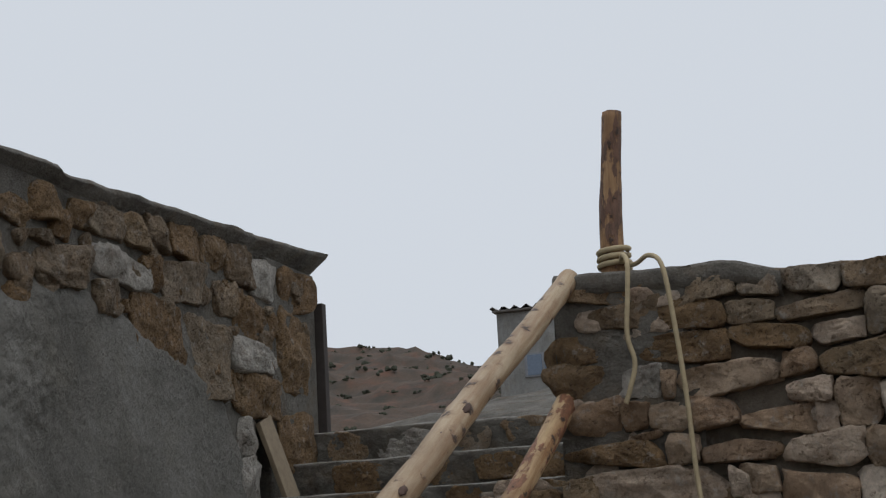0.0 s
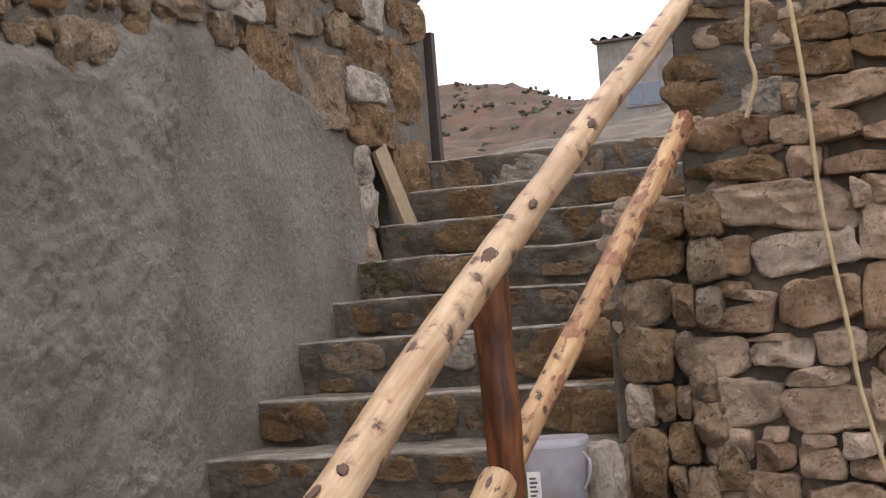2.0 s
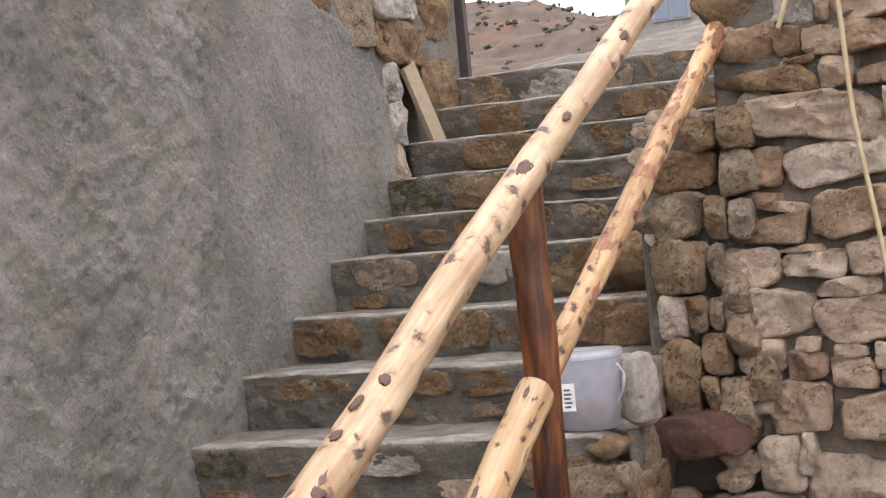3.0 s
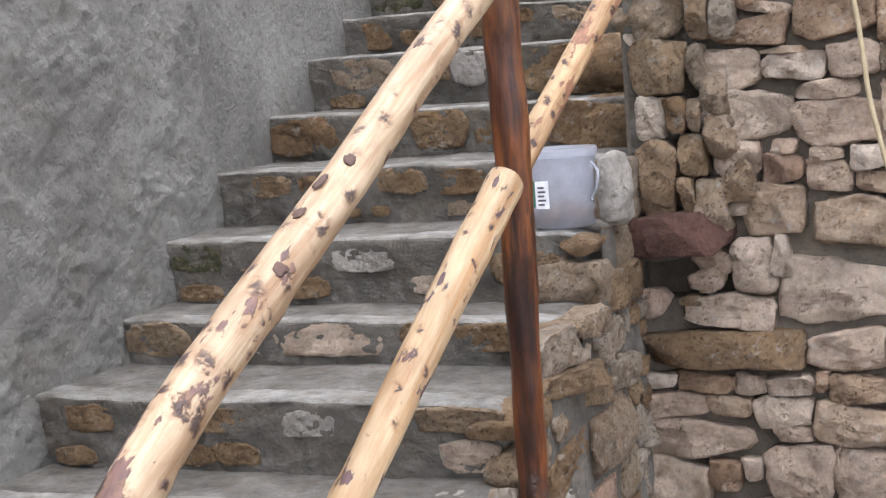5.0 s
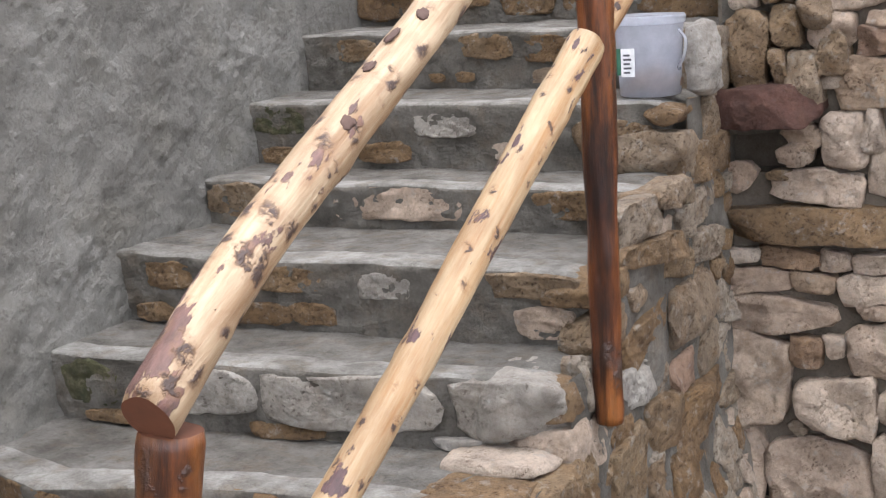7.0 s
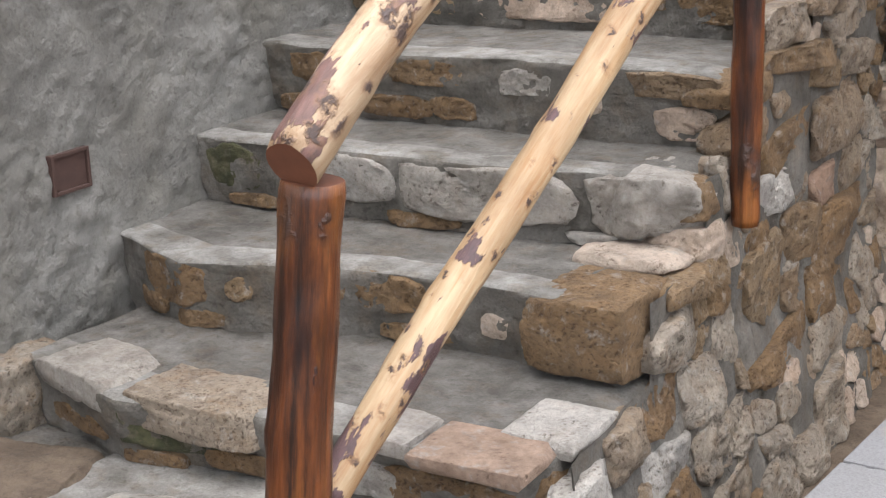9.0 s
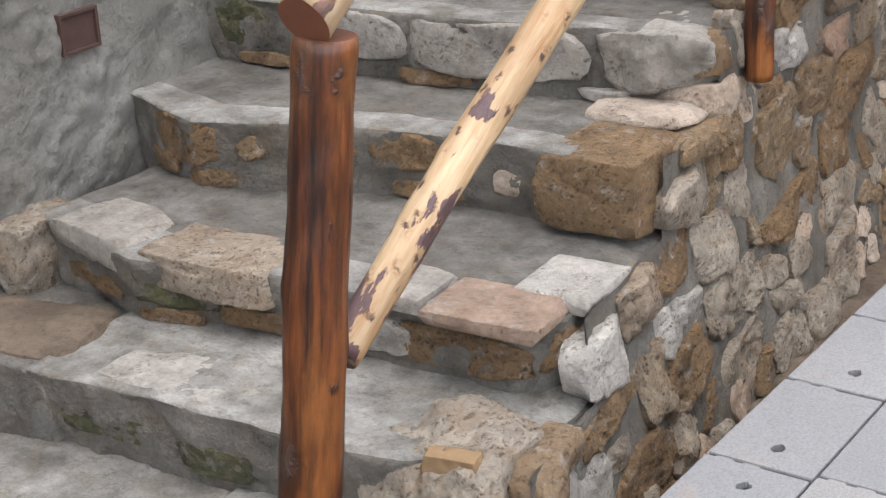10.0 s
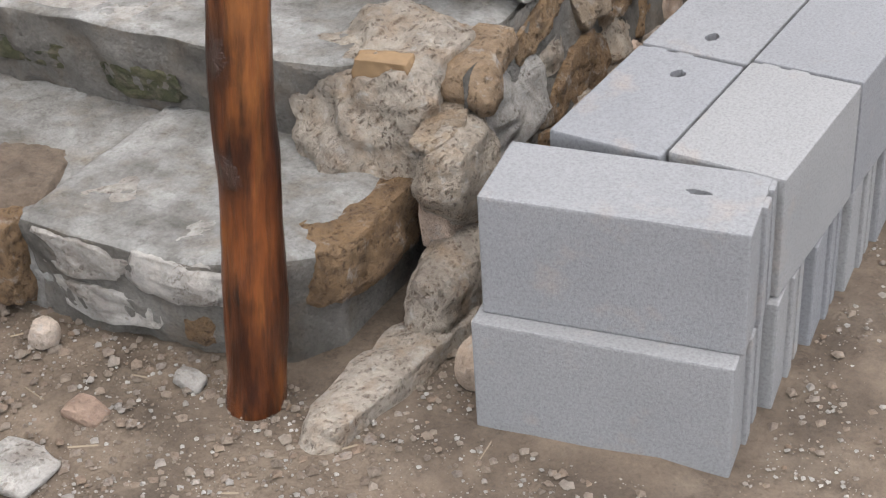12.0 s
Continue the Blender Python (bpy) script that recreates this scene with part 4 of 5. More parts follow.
WALL_LOW = [(1.49, 1.6, 0.92, 0.96), (1.63, 1.81, 0.9, 0.96), (1.81, 1.91, 0.89, 0.96), (1.92, 2.08, 0.9, 0.95), (2.08, 2.12, 0.93, 0.98), (2.12, 2.3, 0.87, 0.96), (1.5, 1.71, 0.82, 0.91), (1.72, 1.86, 0.83, 0.89),
            (1.87, 2.05, 0.77, 0.89), (1.49, 1.87, 0.67, 0.81), (1.98, 2.06, 0.74, 0.82), (2.07, 2.31, 0.73, 0.87), (1.49, 1.71, 0.36, 0.66), (1.71, 1.83, 0.55, 0.67), (1.82, 1.89, 0.63, 0.69), (1.9, 2.11, 0.52, 0.74),
            (2.13, 2.37, 0.53, 0.72), (1.75, 1.99, 0.35, 0.57), (2.01, 2.16, 0.39, 0.51), (2.17, 2.3, 0.43, 0.52), (1.46, 1.61, 0.1, 0.33), (1.63, 1.97, 0.1, 0.33), (1.99, 2.14, 0.1, 0.35)]
WALL_MID = [(1.81, 1.94, 1.92, 2.03), (1.95, 2.15, 1.92, 2.04), (2.07, 2.21, 1.87, 1.93), (2.17, 2.32, 1.93, 2.03), (1.8, 2.03, 1.75, 1.9), (2.05, 2.32, 1.72, 1.86), (2.0, 2.06, 1.7, 1.74), (2.11, 2.19, 1.67, 1.71),
            (2.21, 2.33, 1.64, 1.71), (1.86, 1.94, 1.67, 1.74), (1.93, 2.07, 1.61, 1.69, "r"), (2.08, 2.23, 1.58, 1.67), (2.24, 2.33, 1.57, 1.63), (1.9, 2.08, 1.44, 1.59), (2.1, 2.34, 1.42, 1.56), (1.81, 1.95, 1.25, 1.42),
            (1.97, 2.03, 1.35, 1.43), (2.0, 2.38, 1.13, 1.38), (1.72, 1.92, 1.13, 1.24), (2.07, 2.29, 0.98, 1.1), (2.32, 2.5, 1.0, 1.12), (2.36, 2.62, 1.45, 1.62)]
WALL_HIGH = [(1.92, 2.31, 2.38, 2.53), (2.33, 2.46, 2.27, 2.42), (2.38, 2.46, 2.44, 2.5), (1.88, 1.97, 2.27, 2.36), (1.99, 2.32, 2.22, 2.36), (1.92, 1.98, 2.18, 2.21), (1.96, 2.04, 2.13, 2.2), (2.06, 2.31, 2.06, 2.2),
             (2.33, 2.5, 2.04, 2.24), (1.85, 2.02, 2.05, 2.17), (1.94, 2.05, 2.0, 2.04), (2.08, 2.2, 2.65, 2.74), (2.21, 2.36, 2.64, 2.74), (1.88, 1.98, 2.66, 2.73), (1.99, 2.07, 2.67, 2.74), (2.02, 2.11, 2.625, 2.65),
             (1.83, 2.1, 2.55, 2.62, "b"), (2.12, 2.22, 2.54, 2.63), (2.17, 2.5, 2.75, 2.83), (2.13, 2.17, 2.76, 2.82)]
WALL_TOP = [(2.26, 2.38, 3.07, 3.13, "t"), (2.4, 2.52, 3.06, 3.11, "t"), (2.18, 2.34, 2.98, 3.06, "b"), (1.96, 2.08, 3.0, 3.06, "t"), (2.1, 2.34, 2.87, 2.96, "b"), (1.8, 1.98, 2.9, 2.99, "b"), (1.8, 1.95, 2.8, 2.87, "t"),
            (2.01, 2.12, 2.76, 2.88, "p"), (2.36, 2.5, 2.98, 3.05, "t"), (2.37, 2.6, 2.88, 2.96, "b"), (1.84, 2.02, 3.09, 3.15, "t")]
WALL_FAR = [(2.73, 2.9, 3.06, 3.14, "t"), (2.54, 2.72, 3.06, 3.14, "t"), (2.51, 2.78, 2.97, 3.04, "t"), (2.79, 2.9, 2.94, 3.03, "t"), (2.62, 2.78, 2.88, 2.94), (2.63, 2.87, 2.78, 2.86, "b"), (2.51, 2.62, 2.8, 2.87),
            (2.53, 2.65, 2.71, 2.79), (2.67, 2.8, 2.63, 2.76), (2.81, 2.92, 2.63, 2.73), (2.37, 2.6, 2.62, 2.7), (2.5, 2.74, 2.49, 2.6), (2.75, 2.89, 2.5, 2.6), (2.24, 2.48, 2.54, 2.61), (2.48, 2.7, 2.36, 2.47), (2.72, 2.88, 2.37, 2.48)]
ALL = WALL_LOW + WALL_MID + WALL_HIGH + WALL_TOP + WALL_FAR
for k, stones in enumerate((WALL_LOW, WALL_MID, WALL_HIGH, WALL_TOP, WALL_FAR)):
    laid(wall_right, stones, right_frame, [mat_stone_wall] * 7 + [mat_stone_rust] if k < 2 else [mat_stone_wall, mat_stone_rust, mat_stone_rust], 0.055 if k != 3 else 0.04, 0.09, 60 + k, 0.22, 0.006, 0.045, 0.9, 0.08, [e for e in ALL if e not in stones] + slabs, 3.14)
# the ragged corner where the stairs meet this wall
CORNER = [(1.55, 1.7, 1.91, 2.08, "b"), (1.56, 1.63, 1.77, 1.9, "g"), (1.64, 1.7, 1.79, 1.89, "b"), (1.71, 1.77, 1.79, 1.88, "t"), (1.74, 1.82, 1.84, 2.02, "t"), (1.75, 1.84, 1.71, 1.83, "t"), (1.54, 1.67, 1.54, 1.76, "t"),
          (1.68, 1.77, 1.64, 1.77, "t"), (1.67, 1.72, 1.53, 1.63, "t"), (1.72, 1.83, 1.46, 1.63, "t"), (1.8, 1.89, 1.57, 1.66, "t"), (1.79, 1.87, 2.38, 2.49, "b"), (1.79, 1.87, 2.23, 2.37, "t"), (1.73, 1.79, 2.09, 2.21, "t"),
          (1.8, 1.85, 2.09, 2.19, "t"), (1.72, 1.82, 1.94, 2.07, "t"), (1.68, 1.78, 2.38, 2.46, "b"), (1.56, 1.7, 2.1, 2.26, "t"), (1.58, 1.76, 2.24, 2.37, "b")]
laid(wall_right, CORNER, lambda u, v, o: (u, WALL_Y - 0.045 - o, v), [mat_stone_flank], 0.05, 0.14, 66, 0.25, 0.012, 0.1, 1.1, 0.03)
taken = [e[:4] for e in ALL + CORNER] + slabs
clear = lambda u, v: (v < 2.5 or u > 1.83) and v < 3.13 and not any(a - 0.015 < u < b + 0.015 and c - 0.015 < v < d + 0.015 for a, b, c, d in taken)
chips(wall_right, 230, (1.5, 2.9, 0.0, 3.1), right_frame, [mat_stone_wall] * 3 + [mat_stone_flank], taken, 71, clear)
spread = scatter(7, [(2.3, FLOOR), (3.6, 3.1)], 0.1, clear, (), 5000, 0.4)
rubble("stone", wall_right, spread, [(2.3, FLOOR), (3.7, FLOOR), (3.7, 3.12), (2.3, 3.12)], 1.6, right_frame, [mat_stone_wall] * 4 + [mat_stone_flank], 0.045, 0.09, 0.003, 3,
       clear, bulge=0.7, rough=0.24, rects=taken, cut=0.08, pits=0.007)
sites = scatter(8, [(3.7, FLOOR), (7.4, 3.12)], 0.12, None, (), 5000, 0.3)
rubble("stone", wall_right, sites, [(3.7, FLOOR), (7.5, FLOOR), (7.5, 3.13), (3.7, 3.13)], 1.6, right_frame, [mat_stone_wall], 0.05, 0.09, 0.003, 4, cut=0.13, split=0.4)
boulder("long_stone", (1.49, 3.78, 0.99), (2.05, 4.03, 1.115), mat_stone_flank, wall_right, 61, 0.12, 0.1, "long squared tan stone")
boulder("lintel_stone", (1.48, 3.65, 1.385), (1.83, 4.0, 1.52), mat_stone_dark, wall_right, 62, 0.2, 0.2, "dark red stone over a small hole")
bm = bmesh.new()


def smear_at(s, t):
    x, z = 1.5 + 0.75 * s, 1.35 + 1.85 * t
    p = Vector((x, z, 0))
    left = 1.78 if z > 2.47 else 1.49
    x = max(x, left)
    width = interp(z, [(1.35, 0.12), (1.8, 0.14), (2.3, 0.3), (2.6, 0.5), (3.0, 0.6), (3.2, 0.75)])
    fade = (x - left) / width + 0.5 * fbm(p * 5, 3)
    return x, WALL_Y - 0.014 + 0.012 * fbm(p * 8, 3) + 0.07 * min(1, max(0, fade - 0.7)), min(z, 3.18 + 0.01 * fbm(p * 5, 2))


grid_sheet(bm, 80, 160, smear_at)
part("mortar_patch", bm, mat_mortar, wall_right, "grey cement smeared round the wall's end")
bm = bmesh.new()


def coping_at(s, t):
    x = 1.785 + 0.75 * s
    top = 3.19 - 0.05 * max(0, s - 0.75) / 0.25 + 0.018 * fbm(Vector((x * 2.5, 8, 0)), 4)
    pts = [(WALL_Y + 0.03, top - 0.09), (WALL_Y - 0.02, top - 0.07), (WALL_Y - 0.03, top - 0.015), (WALL_Y, top), (WALL_Y + 0.5, top + 0.02)]
    y, z = pts[int(round(t * 4))]
    return x, y + 0.015 * fbm(Vector((x * 6, t * 3, 1)), 3), z


grid_sheet(bm, 70, 4, coping_at)
part("wall_coping", bm, mat_mortar, wall_right)

# ---- railing of peeled logs ----


def log(name, a, b, r0, r1, material, parent=None, seed=0, around=28, bend=0.012, wave=0.07, label="", cut_mat=None, bow=0.0):
    """A log from a to b; its own z runs along it."""
    a, b = Vector(a), Vector(b)
    length = (b - a).length
    up = (b - a).to_track_quat("Z", "Y").inverted() @ Vector((0, 0, bow))
    bm = bmesh.new()
    rows = []
    count = max(8, int(length / 0.02))
    rng = random.Random(seed)
    knots = [(rng.uniform(0, length), rng.uniform(0, 6.28), rng.uniform(0.15, 0.3)) for _ in range(int(length * 7))]
    for i in range(count + 1):
        f = i / count
        cx, cy = bend * noise.noise(Vector((f * length * 1.6, seed, 0))), bend * noise.noise(Vector((f * length * 1.6, seed, 9)))
        lift = math.sin(math.pi * f ** 0.65)
        cx, cy = cx + up.x * lift, cy + up.y * lift
        row = []
        for k in range(around):
            an = 2 * math.pi * k / around
            r = (r0 + (r1 - r0) * f) * (1 + wave * fbm(Vector((math.cos(an) * 1.1, math.sin(an) * 1.1, f * length * 5 + seed * 7)), 3))
            for kz, ka, kr in knots:
                d = ((f * length - kz) / 0.03) ** 2 + ((an - ka + math.pi) % (2 * math.pi) - math.pi) ** 2 / 0.12
                if d < 4:
                    r *= 1 + kr * 0.35 * math.exp(-d)
            if i in (0, count):
                r *= 0.94
            row.append(bm.verts.new((cx + r * math.cos(an), cy + r * math.sin(an), f * length)))
        rows.append(row)
    for p, q in zip(rows, rows[1:]):
        for k in range(around):
            j = (k + 1) % around
            bm.faces.new((p[k], p[j], q[j], q[k]))
    for cap in (bm.faces.new(rows[0][::-1]), bm.faces.new(rows[-1])):
        cap.material_index = 1
        cap.smooth = False
    ob = part(name, bm, [material, cut_mat or material], None, label)
    for poly in ob.data.polygons:
        if poly.material_index == 1:
            poly.use_smooth = False
    place = Matrix.Translation(a) @ (b - a).to_track_quat("Z", "Y").to_matrix().to_4x4()
    ob.matrix_world = place
    if parent:
        ob.parent = parent
        ob.matrix_parent_inverse = parent.matrix_world.inverted()
    return ob


railing = thing("wooden_railing", (1.6, 0.5, FLOOR), "handrail of peeled logs on stained posts beside the stairs", "railing")
log("post", (1.543, 0.43, FLOOR - 0.05), (1.65, 0.515, 1.36), 0.057, 0.049, mat_post, railing, 1, label="red-brown stained log post", cut_mat=mat_cut, wave=0.1)
log("post", (1.61, 2.39, 0.8), (1.622, 2.35, 2.3), 0.036, 0.049, mat_post, railing, 2, label="red-brown stained log post", wave=0.14)
top_rail = log("rail", (1.65, 0.47, 1.39), (1.832, 3.88, 3.19), 0.047, 0.035, mat_log, railing, 3, label="pale peeled log with dark knots", cut_mat=mat_cut, bow=0.06)
log("rail", (1.585, 0.58, 0.79), (1.695, 2.105, 1.787), 0.034, 0.046, mat_log_patchy, railing, 4, label="pale peeled log with patches of bark", cut_mat=mat_log)
log("rail", (1.63, 2.36, 1.795), (1.8, 3.9, 2.8), 0.034, 0.037, mat_log_bark, railing, 5, label="knotty half-peeled log")
mat_knot = plain("dark_knot", (0.085, 0.047, 0.034), 0.8)
start, along = Vector((1.65, 0.47, 1.39)), (Vector((1.832, 3.88, 3.19)) - Vector((1.65, 0.47, 1.39))).normalized()
out_way = Vector((1.38, -0.7, 1.2)).normalized()
side_way = along.cross(out_way)
sag = Vector((0, 0, 0.06)) - along * 0.06 * along.z
# knots and one long scar: distance from the lower end, offset across the log, half width, half length
for k, (d, across, wide, tall) in enumerate(((1.779, -0.28, 0.014, 0.045), (2.076, 0.02, 0.01, 0.022), (2.596, 0.04, 0.009, 0.03), (1.36, -0.75, 0.009, 0.02), (0.945, -0.2, 0.011, 0.016), (0.865, -0.68, 0.009, 0.024),
                                             (0.77, -0.66, 0.009, 0.016), (0.626, -0.02, 0.012, 0.02), (0.409, -0.65, 0.008, 0.014), (0.314, -0.12, 0.014, 0.02), (0.255, -0.3, 0.01, 0.014), (0.18, -0.38, 0.015, 0.022))):
    f = d / 3.86
    facing = out_way * math.sqrt(1 - across * across) + side_way * across
    middle = start + along * d + sag * math.sin(math.pi * f ** 0.65) + facing * (0.047 - 0.012 * f) * 0.97
    bm = bmesh.new()
    bmesh.ops.create_icosphere(bm, subdivisions=3, radius=1)
    flat = Matrix((facing.cross(along), along, facing)).transposed()
    for v in bm.verts:
        w = 1 + 0.42 * fbm(v.co * 2.2 + Vector((k * 3.1, 0, 0)), 3)
        v.co = middle + flat @ Vector((v.co.x * wide * w, v.co.y * tall * w, v.co.z * 0.0028 * w))
    knot = part("knot", bm, mat_knot, None)
    knot.parent = top_rail
    knot.matrix_parent_inverse = (railing.matrix_world @ railing.matrix_world.inverted() @ top_rail.matrix_basis).inverted()
log("pin", (1.65, 0.512, 1.34), (1.655, 0.515, 1.42), 0.008, 0.008, mat_dark_board, railing, 6, 8, 0, 0)

pole = log("wooden_pole", (1.95, 4.05, 3.12), (1.985, 4.05, 3.8), 0.043, 0.035, mat_pole, None, 16, bend=0.03, wave=0.13)
tagged(pole, "crooked half-peeled log standing on the wall top", "pole")

# ---- rope ----


def tube(name, pts, r, material, parent=None, around=8, label=""):
    bm = bmesh.new()
    pts = [Vector(p) for p in pts]
    rows = []
    for i, p in enumerate(pts):
        d = (pts[min(i + 1, len(pts) - 1)] - pts[max(i - 1, 0)]).normalized()
        side = d.cross(Vector((0.31, 0.9, 0.17))).normalized()
        up = side.cross(d)
        rows.append([bm.verts.new(p + r * (math.cos(6.2832 * k / around + i * 0.35) * side + math.sin(6.2832 * k / around + i * 0.35) * up)) for k in range(around)])
    for p, q in zip(rows, rows[1:]):
        for k in range(around):
            j = (k + 1) % around
            bm.faces.new((p[k], p[j], q[j], q[k]))
    bm.faces.new(rows[0][::-1])
    bm.faces.new(rows[-1])
    return part(name, bm, material, parent, label)


def smooth_path(pts, count=60):
    out = []
    n = len(pts) - 1
    for i in range(count + 1):
        f = i / count * n
        k = min(int(f), n - 1)
        p = [Vector(pts[max(0, min(n, k + d))]) for d in (-1, 0, 1, 2)]
        s = f - k
        out.append(0.5 * (2 * p[1] + (p[2] - p[0]) * s + (2 * p[0] - 5 * p[1] + 4 * p[2] - p[3]) * s * s + (3 * p[1] - p[0] - 3 * p[2] + p[3]) * s ** 3))
    return out


rope = thing("rope", (1.95, 4.05, 3.2), "thin pale rope tied round the pole, hanging down the wall", "rope")
coil = [(1.955 + 0.053 * math.cos(a * 0.5), 4.05 + 0.053 * math.sin(a * 0.5), 3.235 + 0.0019 * a) for a in range(0, 40)]
for name, pts in (("coil", coil),
                  ("long_end", smooth_path([(2.0, 4.02, 3.24), (2.05, 3.95, 3.23), (2.11, 3.86, 3.235), (2.165, 3.78, 3.18), (2.191, 3.765, 3.0), (2.212, 3.76, 2.75), (2.228, 3.76, 2.43), (2.275, 3.76, 2.07), (2.298, 3.76, 1.86), (2.34, 3.76, 1.66), (2.4, 3.76, 1.4)], 90)),
                  ("short_end", smooth_path([(1.99, 4.0, 3.26), (2.02, 3.88, 3.25), (2.05, 3.79, 3.2), (2.045, 3.77, 3.08), (2.036, 3.765, 2.96), (2.054, 3.765, 2.87), (2.034, 3.76, 2.79), (2.015, 3.76, 2.74)], 60))):
    o = tube(name, pts, 0.0085 if name != "coil" else 0.01, mat_rope)
    o.parent = rope
    o.matrix_parent_inverse = rope.matrix_world.inverted()

# ---- concrete blocks ----


def block_mesh(l, w, h, hole, seed):
    """A hollow block: rounded arrises, a broken grip hole down through its top, ribs on its end."""
    bm = bmesh.new()
    box_into(bm, (-l / 2, -w / 2, 0), (l / 2, w / 2, h), 0.005)
    if hole:
        lid = max(bm.faces, key=lambda f: (f.calc_center_median().z, f.calc_area()))
        rim = list(lid.edges)
        bm.faces.remove(lid)
        rg = random.Random(seed)
        ring = [bm.verts.new((hole[0] + math.cos(k / 12 * 6.2832) * hole[2] * rg.uniform(0.7, 1.25), hole[1] + math.sin(k / 12 * 6.2832) * hole[3] * rg.uniform(0.7, 1.25), h)) for k in range(12)]
        low = [bm.verts.new((v.co.x, v.co.y, h - 0.19)) for v in ring]
        rim += [bm.edges.new((ring[k], ring[(k + 1) % 12])) for k in range(12)]
        bmesh.ops.triangle_fill(bm, use_beauty=True, use_dissolve=False, edges=rim, normal=(0, 0, 1))
        for k in range(12):
            bm.faces.new((ring[k], ring[(k + 1) % 12], low[(k + 1) % 12], low[k]))
        bm.faces.new(low)
    for yy in (-0.005, 0.05):
        box_into(bm, (l / 2 - 0.004, yy, 0.002), (l / 2 + 0.009, yy + 0.036, h - 0.002), 0.004)
    return bm


BH = 0.237
blocks = []


def make_block(x, y, z, l, w, turn, hole=None):
    b = thing("concrete_block", pose(x, y, z, 0, 0, turn), "grey hollow concrete block stacked beside the stairs", "block", "stack of blocks")
    part("body", block_mesh(l, w, BH, hole, int(x * 1000 + y * 100)), mat_block, b, smooth=False)
    return b


for k in range(8):
    make_block(2.16 + 0.008 * k, 0.672 + 0.2 * k, FLOOR - 0.01, 0.456, 0.19, 7.4 - k)
top = FLOOR - 0.01 + BH
make_block(2.163, 0.706, top, 0.452, 0.187, 8.5, (0.12, 0.01, 0.022, 0.008))
HOLES = [(0.103, -0.01), (-0.106, -0.005), (-0.098, -0.01), (-0.12, -0.01)]
for k in range(4):
    y = 0.999 + 0.37 * k
    make_block(2.084 + 0.02 * k, y, top, 0.36, 0.212, 87, (*HOLES[k], 0.018, 0.014))
    make_block(2.302 + 0.02 * k, y + 0.006, top + 0.003, 0.362, 0.21, 87)

# ---- bucket ----
bucket = thing("plastic_bucket", (1.408, 3.37, 1.535), "clear lidded plastic bucket with a white label, standing on the stairs", "bucket")


def lathe(prof, around=40, square=0.78):
    bm = bmesh.new()
    rows = []
    for r, z in prof:
        row = []
        for k in range(around):
            a = 6.2832 * k / around
            c, s = math.cos(a), math.sin(a)
            q = (abs(c) ** 4 + abs(s) ** 4) ** -0.25
            rr = r * (square + (1 - square) * q)
            row.append(bm.verts.new((rr * c, rr * s, z)))
        rows.append(row)
    for p, q in zip(rows, rows[1:]):
        for k in range(around):
            j = (k + 1) % around
            bm.faces.new((p[k], p[j], q[j], q[k]))
    bm.faces.new(rows[0][::-1])
    bm.faces.new(rows[-1])
    return bm


part("tub", lathe([(0.085, 0.0), (0.092, 0.004), (0.104, 0.225), (0.102, 0.225), (0.09, 0.008), (0.02, 0.008)]), mat_plastic, bucket)
part("lid", lathe([(0.107, 0.218), (0.111, 0.22), (0.112, 0.238), (0.108, 0.245), (0.1, 0.24), (0.05, 0.239)]), mat_plastic, bucket)
handle = tube("handle", smooth_path([(0.1, -0.02, 0.2), (0.135, -0.06, 0.17), (0.13, -0.07, 0.12), (0.108, -0.05, 0.09), (0.1, -0.02, 0.08)], 24), 0.005, mat_plastic, bucket)
lab = part("label", (lambda b: (box_into(b, (-0.056, -0.1035, 0.065), (-0.014, -0.1, 0.15)), b)[1])(bmesh.new()), mat_label, bucket, "white printed label", smooth=False)
for k in range(5):
    bm = bmesh.new()
    box_into(bm, (-0.048, -0.1048, 0.075 + 0.013 * k), (-0.023 if k % 2 else -0.028, -0.1036, 0.081 + 0.013 * k))
    part("print_bar", bm, mat_ink, lab, smooth=False)
bm = bmesh.new()
box_into(bm, (-0.07, -0.1032, 0.07), (-0.058, -0.1, 0.15))
part("label_edge", bm, mat_green, bucket, "dark green printed strip", smooth=False)
shards = thing("tile_shards", (1.408, 3.37, 1.545), "reddish broken tile pieces lying in the bucket", "shards")
for k in range(5):
    s = boulder("shard", (1.348 + 0.03 * k - 0.03, 3.33, 1.545 + 0.014 * (k % 3)), (1.348 + 0.03 * k + 0.03, 3.41, 1.565 + 0.022 * (k % 3)), mat_stone_red, None, 80 + k, 0.2, 0.2, cuts=3, turn=40 * k)
    s.parent = shards
    s.matrix_parent_inverse = shards.matrix_world.inverted()
boulder("loose_stone", (1.51, 3.36, 1.53), (1.6, 3.54, 1.755), mat_stone_pale, None, 90, 0.25, 0.5)
tagged(bpy.data.objects["loose_stone"], "pale rounded stone beside the bucket", "stone")

# ---- boards by the upper end of the left wall ----


def board(name, a, b, width, thick, material, label, turn=0.0):
    a, b = Vector(a), Vector(b)
    bm = bmesh.new()
    box_into(bm, (-thick / 2, -width / 2, 0), (thick / 2, width / 2, (b - a).length), 0.004)
    o = part(name, bm, material, None, smooth=False)
    z = (b - a).normalized()
    x = Vector((math.cos(turn), math.sin(turn), 0))
    x = (x - z * x.dot(z)).normalized()
    m = Matrix((x, z.cross(x), z)).transposed().to_4x4()
    m.translation = a
    o.matrix_world = m
    return tagged(o, label, "board")


